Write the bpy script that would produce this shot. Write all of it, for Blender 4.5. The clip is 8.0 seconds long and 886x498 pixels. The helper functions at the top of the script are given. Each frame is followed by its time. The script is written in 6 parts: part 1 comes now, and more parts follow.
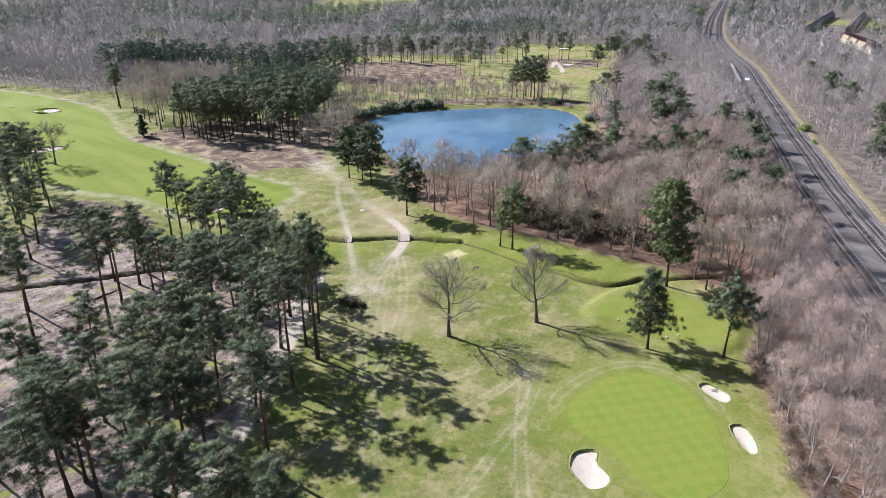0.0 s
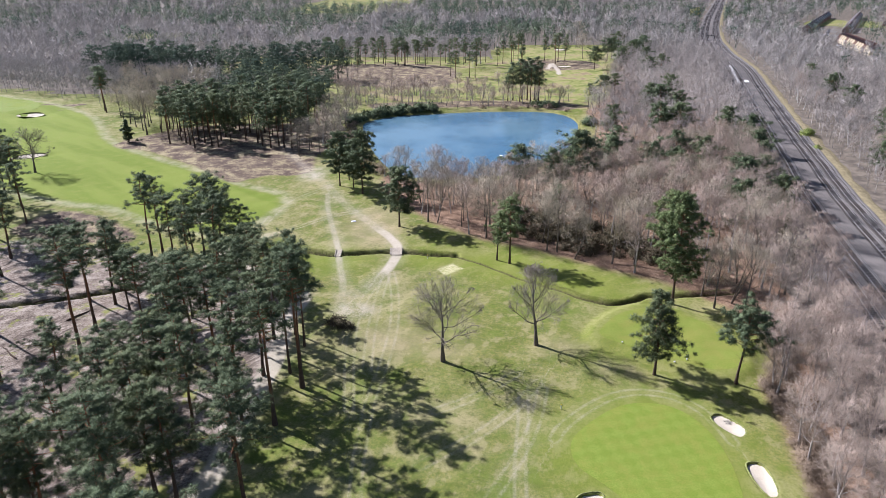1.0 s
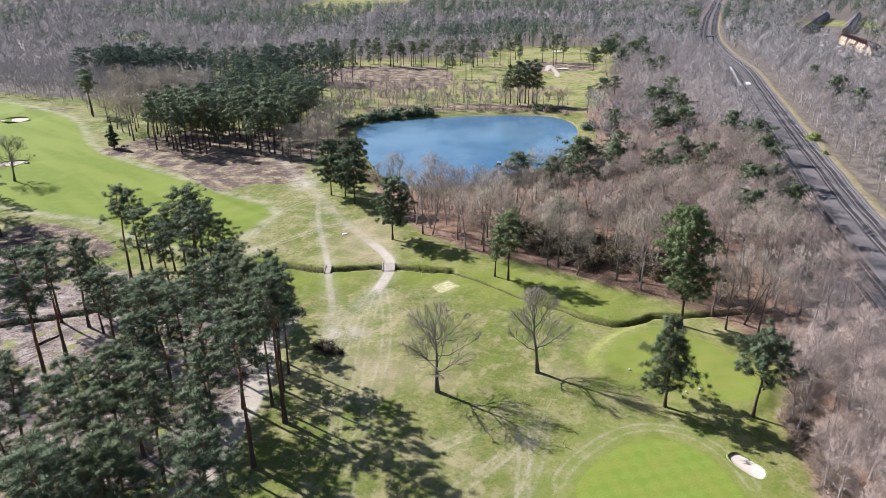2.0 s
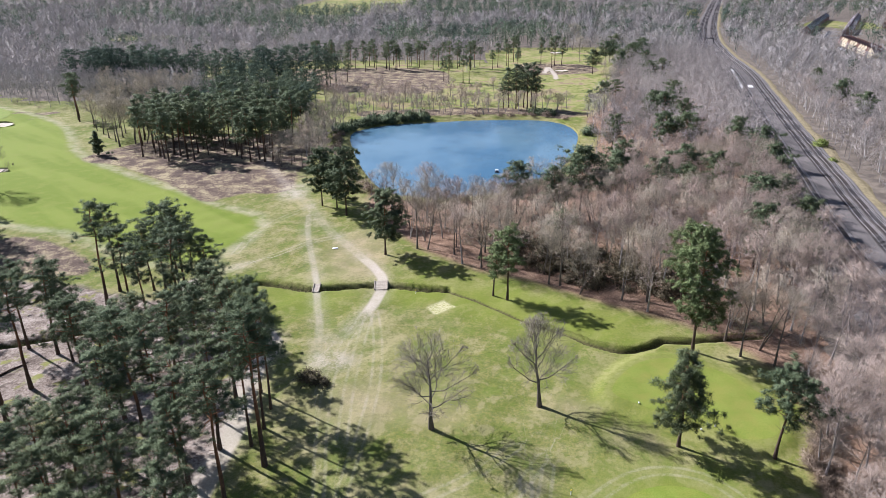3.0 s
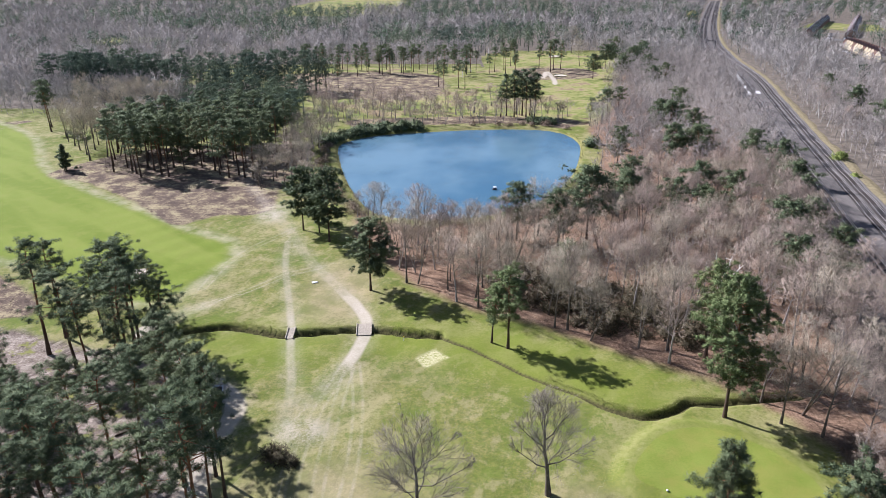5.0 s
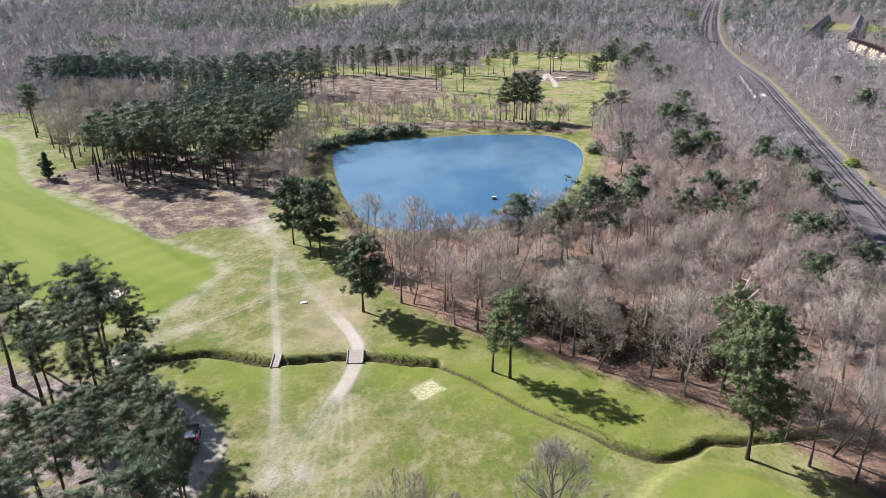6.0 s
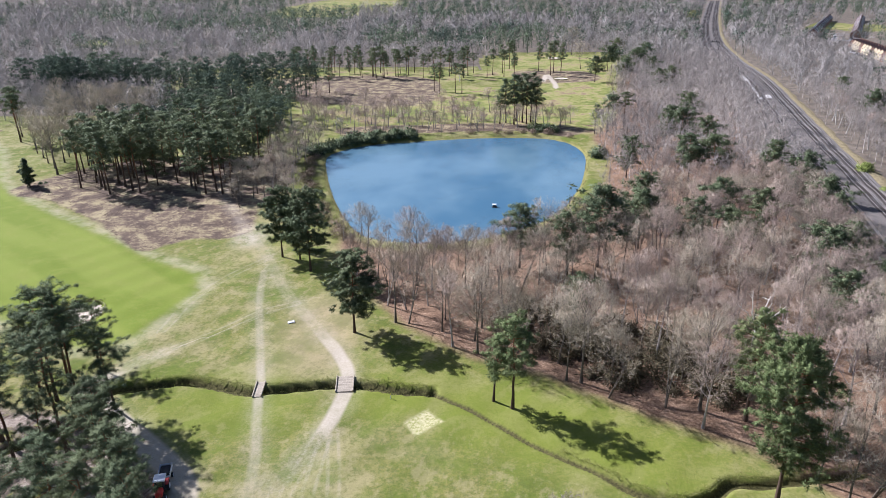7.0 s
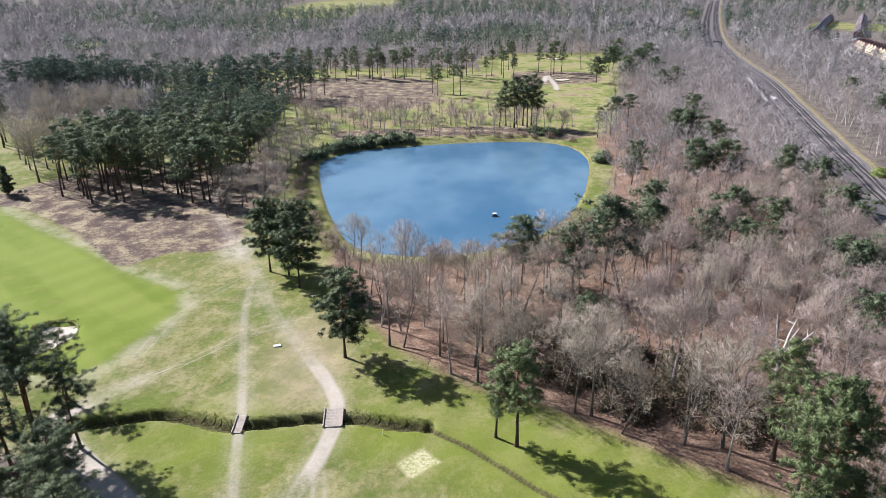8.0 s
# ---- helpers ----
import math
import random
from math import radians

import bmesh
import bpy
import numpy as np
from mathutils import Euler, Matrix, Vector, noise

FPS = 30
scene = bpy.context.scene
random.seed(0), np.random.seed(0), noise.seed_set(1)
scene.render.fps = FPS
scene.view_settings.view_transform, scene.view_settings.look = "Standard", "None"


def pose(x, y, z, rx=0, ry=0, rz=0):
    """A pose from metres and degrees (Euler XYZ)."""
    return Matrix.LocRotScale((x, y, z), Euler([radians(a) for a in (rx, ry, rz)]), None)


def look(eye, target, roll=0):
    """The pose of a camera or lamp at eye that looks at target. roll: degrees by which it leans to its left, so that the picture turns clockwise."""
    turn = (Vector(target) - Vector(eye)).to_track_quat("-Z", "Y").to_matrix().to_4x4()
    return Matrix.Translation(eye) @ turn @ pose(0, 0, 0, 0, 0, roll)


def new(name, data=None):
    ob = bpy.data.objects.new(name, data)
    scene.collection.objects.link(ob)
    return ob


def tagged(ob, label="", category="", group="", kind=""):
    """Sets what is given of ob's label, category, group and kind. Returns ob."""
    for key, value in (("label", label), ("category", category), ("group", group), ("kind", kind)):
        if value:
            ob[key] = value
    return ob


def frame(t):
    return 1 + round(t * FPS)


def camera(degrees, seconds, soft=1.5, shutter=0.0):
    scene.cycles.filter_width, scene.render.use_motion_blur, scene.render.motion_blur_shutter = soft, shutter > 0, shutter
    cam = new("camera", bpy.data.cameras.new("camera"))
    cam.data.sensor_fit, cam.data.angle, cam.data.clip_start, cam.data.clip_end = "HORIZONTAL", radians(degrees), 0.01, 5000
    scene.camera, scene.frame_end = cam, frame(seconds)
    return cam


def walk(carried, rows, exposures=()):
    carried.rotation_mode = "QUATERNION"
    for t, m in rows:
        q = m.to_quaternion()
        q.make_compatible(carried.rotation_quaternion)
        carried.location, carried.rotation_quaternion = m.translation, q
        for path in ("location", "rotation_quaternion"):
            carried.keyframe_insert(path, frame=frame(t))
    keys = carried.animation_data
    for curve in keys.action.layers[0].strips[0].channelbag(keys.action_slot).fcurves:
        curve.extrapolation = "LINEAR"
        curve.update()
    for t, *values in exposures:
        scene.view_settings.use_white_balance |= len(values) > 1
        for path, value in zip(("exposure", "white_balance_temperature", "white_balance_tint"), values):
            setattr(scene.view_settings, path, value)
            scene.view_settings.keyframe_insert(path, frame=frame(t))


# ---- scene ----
# camera and walk ---------------------------------------------------------
cam = camera(67.4, 8.0, soft=0.75)
PATH = [
    (0, (0.054, 0.046, 60.009), (0.038, 1.897, 59.253), -0.1),
    (0.5, (0.182, 4.094, 60.063), (0.174, 5.945, 59.307), -0.1),
    (1, (0.395, 8.197, 60.156), (0.392, 10.048, 59.401), -0.1),
    (1.5, (0.665, 12.406, 60.254), (0.666, 14.257, 59.499), -0.1),
    (3, (1.442, 25.749, 60.603), (1.454, 27.601, 59.849), -0.1),
    (3.5, (1.7, 30.283, 60.735), (1.715, 32.135, 59.98), -0.0),
    (4, (1.976, 34.862, 60.845), (1.994, 36.714, 60.091), -0.2),
    (4.5, (2.24, 39.469, 60.879), (2.26, 41.322, 60.126), -0.1),
    (6, (2.969, 53.356, 61.125), (2.995, 55.209, 60.373), -0.1),
    (6.5, (3.235, 58.01, 60.891), (3.262, 59.863, 60.14), -0.1),
    (7, (3.482, 62.68, 60.455), (3.511, 64.533, 59.704), -0.2),
    (7.5, (3.717, 67.377, 60.09), (3.748, 69.23, 59.339), -0.2),
    (8, (3.936, 72.129, 59.972), (3.968, 73.983, 59.221), -0.3),
]
walk(cam, [(t, look(eye, target, roll)) for t, eye, target, roll in PATH], [(0, 0.96, 5700, 19.5), (8, 0.96, 5700, 19.5)])

# sky, sun, exposure ------------------------------------------------------
SUN_ELEV, SUN_AZ = radians(36.5), math.atan2(-0.82, 0.57)   # azimuth from +y towards +x
world = bpy.data.worlds.new("sky")
scene.world = world
world.use_nodes = True
wn = world.node_tree
sky = wn.nodes.new("ShaderNodeTexSky")
sky.sky_type = "NISHITA"
sky.sun_disc = False
sky.sun_elevation = SUN_ELEV
sky.sun_rotation = SUN_AZ
sky.air_density, sky.dust_density, sky.ozone_density = 1.0, 0.8, 1.2
wn.links.new(sky.outputs[0], wn.nodes["Background"].inputs[0])
wn.nodes["Background"].inputs[1].default_value = 0.048
sun_data = bpy.data.lights.new("sun", "SUN")
sun_data.energy, sun_data.angle, sun_data.color = 5.0, radians(0.5), (1.0, 0.96, 0.9)
sun = new("sun", sun_data)
sun_dir = Vector((math.sin(SUN_AZ) * math.cos(SUN_ELEV), math.cos(SUN_AZ) * math.cos(SUN_ELEV), math.sin(SUN_ELEV)))
sun.matrix_world = look(sun_dir * 500, (0, 0, 0))


# material helpers --------------------------------------------------------
class Nodes:
    """A small wrapper for building node materials."""

    def __init__(self, name, rough=0.9, spec=0.2):
        self.mat = bpy.data.materials.new(name)
        self.mat.use_nodes = True
        self.nt = self.mat.node_tree
        self.bsdf = self.nt.nodes["Principled BSDF"]
        self.bsdf.inputs["Roughness"].default_value = rough
        self.bsdf.inputs["Specular IOR Level"].default_value = spec
        self.pos = self.nt.nodes.new("ShaderNodeNewGeometry").outputs["Position"]

    def put(self, sock, value):
        if hasattr(value, "node"):
            self.nt.links.new(value, sock)
        elif isinstance(value, tuple) and len(value) == 3 and sock.type == "RGBA":
            sock.default_value = (*value, 1)
        else:
            sock.default_value = value

    def noise(self, scale, detail=4, rough=0.6, stretch=None, turn=0.0, seed=0.0):
        n = self.nt.nodes.new("ShaderNodeTexNoise")
        n.inputs["Scale"].default_value = scale
        n.inputs["Detail"].default_value = detail
        n.inputs["Roughness"].default_value = rough
        r = self.nt.nodes.new("ShaderNodeMapping")
        r.inputs["Rotation"].default_value = (0, 0, turn)
        r.inputs["Location"].default_value = (seed, seed * 0.7, 0)
        m = self.nt.nodes.new("ShaderNodeMapping")
        m.inputs["Scale"].default_value = stretch or (1, 1, 1)
        self.nt.links.new(self.pos, r.inputs[0])
        self.nt.links.new(r.outputs[0], m.inputs[0])
        self.nt.links.new(m.outputs[0], n.inputs["Vector"])
        return n.outputs["Fac"]

    def math(self, op, a, b=0.0, clamp=False):
        n = self.nt.nodes.new("ShaderNodeMath")
        n.operation, n.use_clamp = op, clamp
        self.put(n.inputs[0], a)
        self.put(n.inputs[1], b)
        return n.outputs[0]

    def step(self, v, lo, hi, a=0.0, b=1.0):
        n = self.nt.nodes.new("ShaderNodeMapRange")
        n.interpolation_type = "SMOOTHSTEP"
        for i, q in enumerate((v, lo, hi, a, b)):
            self.put(n.inputs[i], q)
        return n.outputs[0]

    def mix(self, f, a, b, kind="MIX"):
        n = self.nt.nodes.new("ShaderNodeMix")
        n.data_type, n.blend_type = "RGBA", kind
        self.put(n.inputs[0], f)
        self.put(n.inputs[6], a)
        self.put(n.inputs[7], b)
        return n.outputs[2]

    def ramp(self, v, *stops):
        n = self.nt.nodes.new("ShaderNodeValToRGB")
        while len(n.color_ramp.elements) < len(stops):
            n.color_ramp.elements.new(0.5)
        for e, (p, c) in zip(n.color_ramp.elements, stops):
            e.position, e.color = p, (*c, 1)
        self.put(n.inputs[0], v)
        return n.outputs[0]

    def attr(self, name):
        n = self.nt.nodes.new("ShaderNodeAttribute")
        n.attribute_name = name
        return n.outputs["Fac"]

    def rand(self):
        return self.nt.nodes.new("ShaderNodeObjectInfo").outputs["Random"]

    def island(self):
        return self.nt.nodes.new("ShaderNodeNewGeometry").outputs["Random Per Island"]

    def xyz(self):
        n = self.nt.nodes.new("ShaderNodeSeparateXYZ")
        self.nt.links.new(self.pos, n.inputs[0])
        return n.outputs

    def bump(self, height, dist=0.1, strength=1.0):
        n = self.nt.nodes.new("ShaderNodeBump")
        n.inputs["Distance"].default_value = dist
        n.inputs["Strength"].default_value = strength
        self.put(n.inputs["Height"], height)
        self.nt.links.new(n.outputs[0], self.bsdf.inputs["Normal"])

    def color(self, c):
        self.put(self.bsdf.inputs["Base Color"], c)
        return self

    def leafy(self, amount, c):
        """Lets some light through thin leaves and needles."""
        tr = self.nt.nodes.new("ShaderNodeBsdfTranslucent")
        self.put(tr.inputs[0], c)
        mx = self.nt.nodes.new("ShaderNodeMixShader")
        mx.inputs[0].default_value = amount
        self.nt.links.new(self.bsdf.outputs[0], mx.inputs[1])
        self.nt.links.new(tr.outputs[0], mx.inputs[2])
        self.nt.links.new(mx.outputs[0], self.nt.nodes["Material Output"].inputs[0])


def plain(name, base, rough=0.8, spec=0.3, metal=0.0, grain=6.0, vary=0.25):
    m = Nodes(name, rough, spec)
    m.bsdf.inputs["Metallic"].default_value = metal
    n = m.noise(grain, 5)
    lo = tuple(c * (1 - vary) for c in base)
    hi = tuple(min(1, c * (1 + vary)) for c in base)
    m.color(m.ramp(n, (0.3, lo), (0.7, hi)))
    return m.mat


# plan helpers ------------------------------------------------------------
def spline(ctrl, closed=False, n=8):
    """A Catmull-Rom curve through the control points."""
    p = np.array(ctrl, float)
    if closed:
        q = np.vstack([p[-1:], p, p[:2]])
    else:
        q = np.vstack([2 * p[:1] - p[1:2], p, 2 * p[-1:] - p[-2:-1]])
    out = []
    t = np.linspace(0, 1, n, endpoint=False)[:, None]
    for i in range(len(q) - 3):
        a, b, c, d = q[i:i + 4]
        out.append(0.5 * (2 * b + (c - a) * t + (2 * a - 5 * b + 4 * c - d) * t * t + (3 * b - a - 3 * c + d) * t ** 3))
    if not closed:
        out.append(p[-1:])
    return np.vstack(out)


def line_dist(P, X, Y, closed=False):
    """Distance from the points X, Y to the polyline P."""
    best = np.full(X.shape, 1e9)
    m = len(P) if closed else len(P) - 1
    for i in range(m):
        a, b = P[i], P[(i + 1) % len(P)]
        d = b - a
        L = d @ d + 1e-12
        t = np.clip(((X - a[0]) * d[0] + (Y - a[1]) * d[1]) / L, 0, 1)
        best = np.minimum(best, (X - a[0] - t * d[0]) ** 2 + (Y - a[1] - t * d[1]) ** 2)
    return np.sqrt(best)


def side_dist(P, X, Y):
    """Distance to the polyline P, negative on its left."""
    best, sign = np.full(X.shape, 1e18), np.ones(X.shape)
    for a, b in zip(P[:-1], P[1:]):
        d = b - a
        t = np.clip(((X - a[0]) * d[0] + (Y - a[1]) * d[1]) / (d @ d + 1e-12), 0, 1)
        r = (X - a[0] - t * d[0]) ** 2 + (Y - a[1] - t * d[1]) ** 2
        s = np.where((X - a[0]) * d[1] - (Y - a[1]) * d[0] > 0, 1.0, -1.0)
        closer = r < best
        best, sign = np.where(closer, r, best), np.where(closer, s, sign)
    return np.sqrt(best) * sign


def inside(P, X, Y):
    r = np.zeros(X.shape, bool)
    for i in range(len(P)):
        (ax, ay), (bx, by) = P[i], P[(i + 1) % len(P)]
        c = (ay > Y) != (by > Y)
        if ay != by:
            r ^= c & (X < (bx - ax) * (Y - ay) / (by - ay) + ax)
    return r


def region(P, X, Y):
    """Signed distance: negative inside."""
    d = line_dist(P, X, Y, True)
    return np.where(inside(P, X, Y), -d, d)


def ease(v, lo, hi):
    t = np.clip((v - lo) / (hi - lo), 0, 1)
    return t * t * (3 - 2 * t)


# the plan ----------------------------------------------------------------
GREEN = spline([(18.1, 83.8), (21, 87.8), (26.3, 92.1), (31.2, 93.3), (35.7, 91.5), (38.2, 86.8), (38.8, 80.7), (37.9, 73.8), (36.1, 68.3), (32.2, 65.1), (27, 65.2), (24.6, 68.3), (23.4, 72), (21, 75.5), (18.2, 79.3)], True)
BUNKERS = [
    spline([(16.5, 72), (17.4, 73.7), (19.6, 74.3), (20.4, 73.6), (20, 71.5), (20.7, 69.8), (21, 68.4), (20, 67), (18.1, 66.6), (17, 68.2), (16.3, 70.1)], True),
    spline([(39.9, 89.9), (41.5, 90.4), (43.4, 87.9), (43.6, 86.4), (42.4, 85.2), (41.1, 86.2), (40, 88.2)], True),
    spline([(40.7, 79.4), (42.4, 79.8), (43.1, 78.1), (42.5, 74.1), (41.2, 73.5), (40.5, 76.2)], True),
    spline([(-70.3, 182.5), (-68.4, 185.5), (-64.2, 185), (-62, 181.5), (-62.4, 177.5), (-65, 173.4), (-67.2, 174.5), (-66.5, 178.5), (-69, 180)], True),
    spline([(-202.5, 324), (-203, 330), (-197, 332.5), (-191.5, 328), (-191, 321), (-196, 322)], True),
    spline([(-156, 242), (-155, 248), (-149, 251), (-146.5, 247), (-150, 243.5)], True),
    spline([(84, 507), (86, 513), (91, 513), (93, 507), (88, 504)], True),
    spline([(100, 628), (103, 640), (112, 636), (108, 626)], True),
]
TEE = spline([(28.5, 113.5), (33.5, 120.6), (40.3, 123), (46.6, 120.2), (51.4, 112.6), (50, 103.5), (45, 101.6), (38.9, 105.4), (32.6, 109.6)], True)
POND = spline([(-35.7, 301.7), (-31, 315.5), (-18.6, 325.5), (1, 331), (25, 335.5), (46.2, 334.5), (57, 327), (60.8, 311.5), (59, 297), (52.2, 271), (46, 254.2), (40.1, 242), (32.2, 231.3), (22.7, 223.7), (12.7, 218.5), (4, 217.2), (-5, 218), (-13.1, 221.1), (-18.1, 228.9), (-24.1, 246.5), (-30, 270)], True)
DITCH = spline([(-140, 112), (-93, 124), (-73, 131), (-60, 137), (-49, 145), (-50, 150.5), (-47.9, 153.4), (-43.4, 154.2), (-36.5, 155.4), (-30, 153.9), (-25.5, 152.6), (-16.7, 153.6), (-12.3, 154.2), (-6.8, 153.7), (-1.7, 152.3), (2.8, 151.6)])
DITCH_EAST = spline([(2.8, 151.6), (9.5, 146.5), (17.8, 138.3), (24.4, 133.2), (29, 129), (33.8, 126.7), (38.7, 128.1), (41.8, 130.3), (46.8, 130.4), (60, 132)])
PATH_CART = spline([(-62, 262), (-50, 236), (-41.5, 219.5), (-35.8, 208.3), (-29, 192), (-23, 181), (-17.5, 171.5), (-13.6, 164.5), (-11.1, 158.4), (-10.7, 153.4), (-11.3, 147.7), (-12.6, 142), (-14.6, 137), (-17, 131)])
PATH_STRAIGHT = spline([(-34.5, 200), (-32.5, 186.8), (-28.5, 170.3), (-25.3, 157.3), (-24.4, 152.4), (-22.9, 144.5), (-21.4, 138), (-20, 128), (-18.5, 118)])
TRACK_SANDY = spline([(-44, 164.5), (-49, 159.5), (-52, 154), (-47.5, 149), (-41, 143), (-35.7, 138.3), (-28.5, 130), (-29.5, 120), (-28.7, 110), (-28.7, 102), (-29.8, 87), (-30, 78), (-33, 62), (-38, 45)])
SCUFFS = [
    spline([(-44, 164.5), (-36, 173), (-30, 180), (-24, 184)]),
    spline([(-35, 208), (-42, 196), (-46, 185), (-47, 172)]),
    spline([(-13, 141), (-15.5, 130), (-16.5, 118), (-15.5, 104), (-14, 92)]),
    spline([(-12.2, 141), (-12.8, 129), (-13, 116), (-12.4, 102)]),
    spline([(-11.3, 142), (-9.6, 130), (-9, 118), (-9.6, 106), (-11, 92), (-11, 76), (-9, 60)]),
    spline([(13, 98), (12, 89), (10.5, 79), (9.6, 68), (9, 50)]),
    spline([(16, 97), (13.8, 89), (10.5, 81), (5.5, 72), (0, 63)]),
    spline([(15.5, 99), (11, 92), (4.5, 85), (-3, 79)]),
    spline([(12, 101), (6, 95.5), (-1, 91)]),
    GREEN.mean(axis=0) + (GREEN[0:46:3] - GREEN.mean(axis=0)) * 1.2,
]
FAIRWAY = spline([(-290, 400), (-215, 362), (-168, 322), (-135, 271), (-106, 243), (-82, 224.5), (-64, 209), (-52.1, 201.4), (-47.3, 194.5), (-47, 187.2), (-50.7, 172), (-56, 166.5), (-67, 168.5), (-79.5, 177.5), (-95, 188.5), (-104.3, 191), (-125, 200), (-150, 215), (-190, 260), (-260, 320), (-330, 380)], True)
FAR_TURF = [
    spline([(58, 340), (90, 350), (104, 430), (125, 520), (150, 640), (110, 655), (60, 630), (55, 520), (60, 470), (20, 470), (-60, 400), (-55, 370), (-20, 362), (30, 352)], True),
    spline([(-165, 492), (-95, 515), (60, 500), (60, 540), (-90, 556), (-165, 545)], True),
    spline([(-352, 775), (-320, 772), (-315, 800), (-345, 805)], True),
    spline([(-250, 1280), (-60, 1280), (-60, 1340), (-80, 1700), (-240, 1700)], True),
]
LEFT_GREEN = spline([(-239, 356), (-229, 371), (-210, 356), (-203, 339), (-214, 332), (-230, 340)], True)
HEATHS = [
    spline([(-128, 262), (-110, 252), (-88, 234), (-72, 216), (-66.3, 212.4), (-60, 219), (-48, 221), (-44, 228), (-46, 244), (-44, 262), (-50, 300), (-85, 305), (-112, 296), (-124, 278)], True),
    spline([(-108, 183), (-98, 181.5), (-86.7, 174.5), (-77.8, 166), (-79, 160), (-90, 160.5), (-110, 166)], True),
    spline([(-92, 520), (0, 516), (4, 425), (-20, 410), (-66, 425), (-95, 470)], True),
    spline([(60, 335), (45, 345), (20, 346), (-10, 341), (-22, 332), (-40, 352), (0, 362), (40, 362), (70, 352)], True),
    spline([(62, 545), (110, 545), (112, 500), (66, 490)], True),
    spline([(-209, 352), (-205, 355), (-200, 353), (-202, 349.5), (-207, 349)], True),
    spline([(-197, 341), (-192, 344.5), (-185, 343), (-186, 338.5), (-193, 338)], True),
    spline([(-196, 352), (-190, 356), (-183, 354), (-184, 349), (-191, 349)], True),
]
SOIL = spline([(-112, 150), (-89.6, 157), (-74, 154), (-59.3, 148), (-50, 146), (-42, 142.5), (-32, 131), (-28.5, 122), (-29.5, 112), (-29.5, 101), (-29, 90), (-31, 80), (-33.5, 66), (-36, 40), (-120, 30)], True)
WOOD = np.array([(-9.5, 186), (-2, 173), (11, 161), (23, 154.5), (36, 144), (45, 138.5), (50.5, 133), (55, 126), (59, 118), (56, 105), (50.5, 97), (49.5, 87), (46.5, 74), (44, 62), (42, 20), (60, 20), (72, 85), (92, 151), (103, 187), (120, 246), (137, 299), (162, 379), (215, 560), (150, 560), (125, 500), (105, 430), (90, 375), (76, 345), (69, 335), (68, 300), (60, 270), (52, 250), (44, 238), (31, 226), (15, 213), (0, 211), (-13, 214), (-20, 224), (-19, 205)])
RAIL_EDGE = spline([(88, 70), (103, 125), (117.5, 178), (134, 230), (150, 280), (170, 340), (194, 412), (220, 490), (258, 630), (317, 806), (459, 1170), (815, 2040)])
RAIL = RAIL_EDGE + 11.4 * np.column_stack([-np.gradient(RAIL_EDGE[:, 1]), np.gradient(RAIL_EDGE[:, 0])]) / np.linalg.norm(np.gradient(RAIL_EDGE, axis=0), axis=1, keepdims=True)
YARDS = [np.array([(505, 945), (552, 925), (600, 1010), (560, 1030)])]
CAR_PARK = np.array([(424, 792), (452, 782), (478, 822), (500, 868), (476, 880), (448, 836)])
HOUSING = np.array([(318, 520), (352, 515), (515, 785), (690, 1050), (655, 1165), (425, 905), (372, 715), (318, 560)])

HOUSE_ROWS = [[(402, 705), (358, 584)], [(438, 848), (590, 1090)], [(476, 830), (640, 1092)], [(575, 915), (650, 1015)]]


def height(X, Y):
    """The lie of the land, without banks and pits."""
    X, Y = np.asarray(X, float), np.asarray(Y, float)
    z = 0.16 * np.sin(X * 0.11 + 1.3) * np.sin(Y * 0.083) + 0.1 * np.sin(X * 0.31 + Y * 0.17) + 0.05 * np.sin(X * 0.7 - Y * 0.5)
    soft = ease(np.hypot(X - 28, Y - 80), 16, 30)
    z = z * soft
    far = ease(Y, 700, 2600)
    return z + far * 26 + 1.5 * ease(Y, 500, 900) * np.sin(X * 0.012) * np.sin(Y * 0.01)


# mesh helpers ------------------------------------------------------------
def np_mesh(name, V, T, mat, smooth=False, attrs=(), normals=None):
    """A triangle mesh from arrays."""
    V, T = np.asarray(V, np.float32), np.asarray(T, np.int32)
    if normals is not None:
        # turn each face to the side to which its soft normals point
        g = np.cross(V[T[:, 1]] - V[T[:, 0]], V[T[:, 2]] - V[T[:, 0]])
        T = np.where(((g * normals[T[:, 0]]).sum(axis=1) < 0)[:, None], T[:, ::-1], T).astype(np.int32)
    me = bpy.data.meshes.new(name)
    me.vertices.add(len(V))
    me.vertices.foreach_set("co", V.ravel())
    me.loops.add(T.size)
    me.loops.foreach_set("vertex_index", T.ravel())
    me.polygons.add(len(T))
    me.polygons.foreach_set("loop_start", np.arange(0, T.size, 3, dtype=np.int32))
    me.polygons.foreach_set("use_smooth", np.full(len(T), smooth))
    for key, values in attrs:
        me.attributes.new(key, "FLOAT", "POINT").data.foreach_set("value", np.asarray(values, np.float32).ravel())
    me.update(calc_edges=True)
    if normals is not None:
        me.polygons.foreach_set("use_smooth", np.full(len(T), True))
        me.normals_split_custom_set_from_vertices(np.asarray(normals, np.float32))
    me.materials.append(mat)
    return me


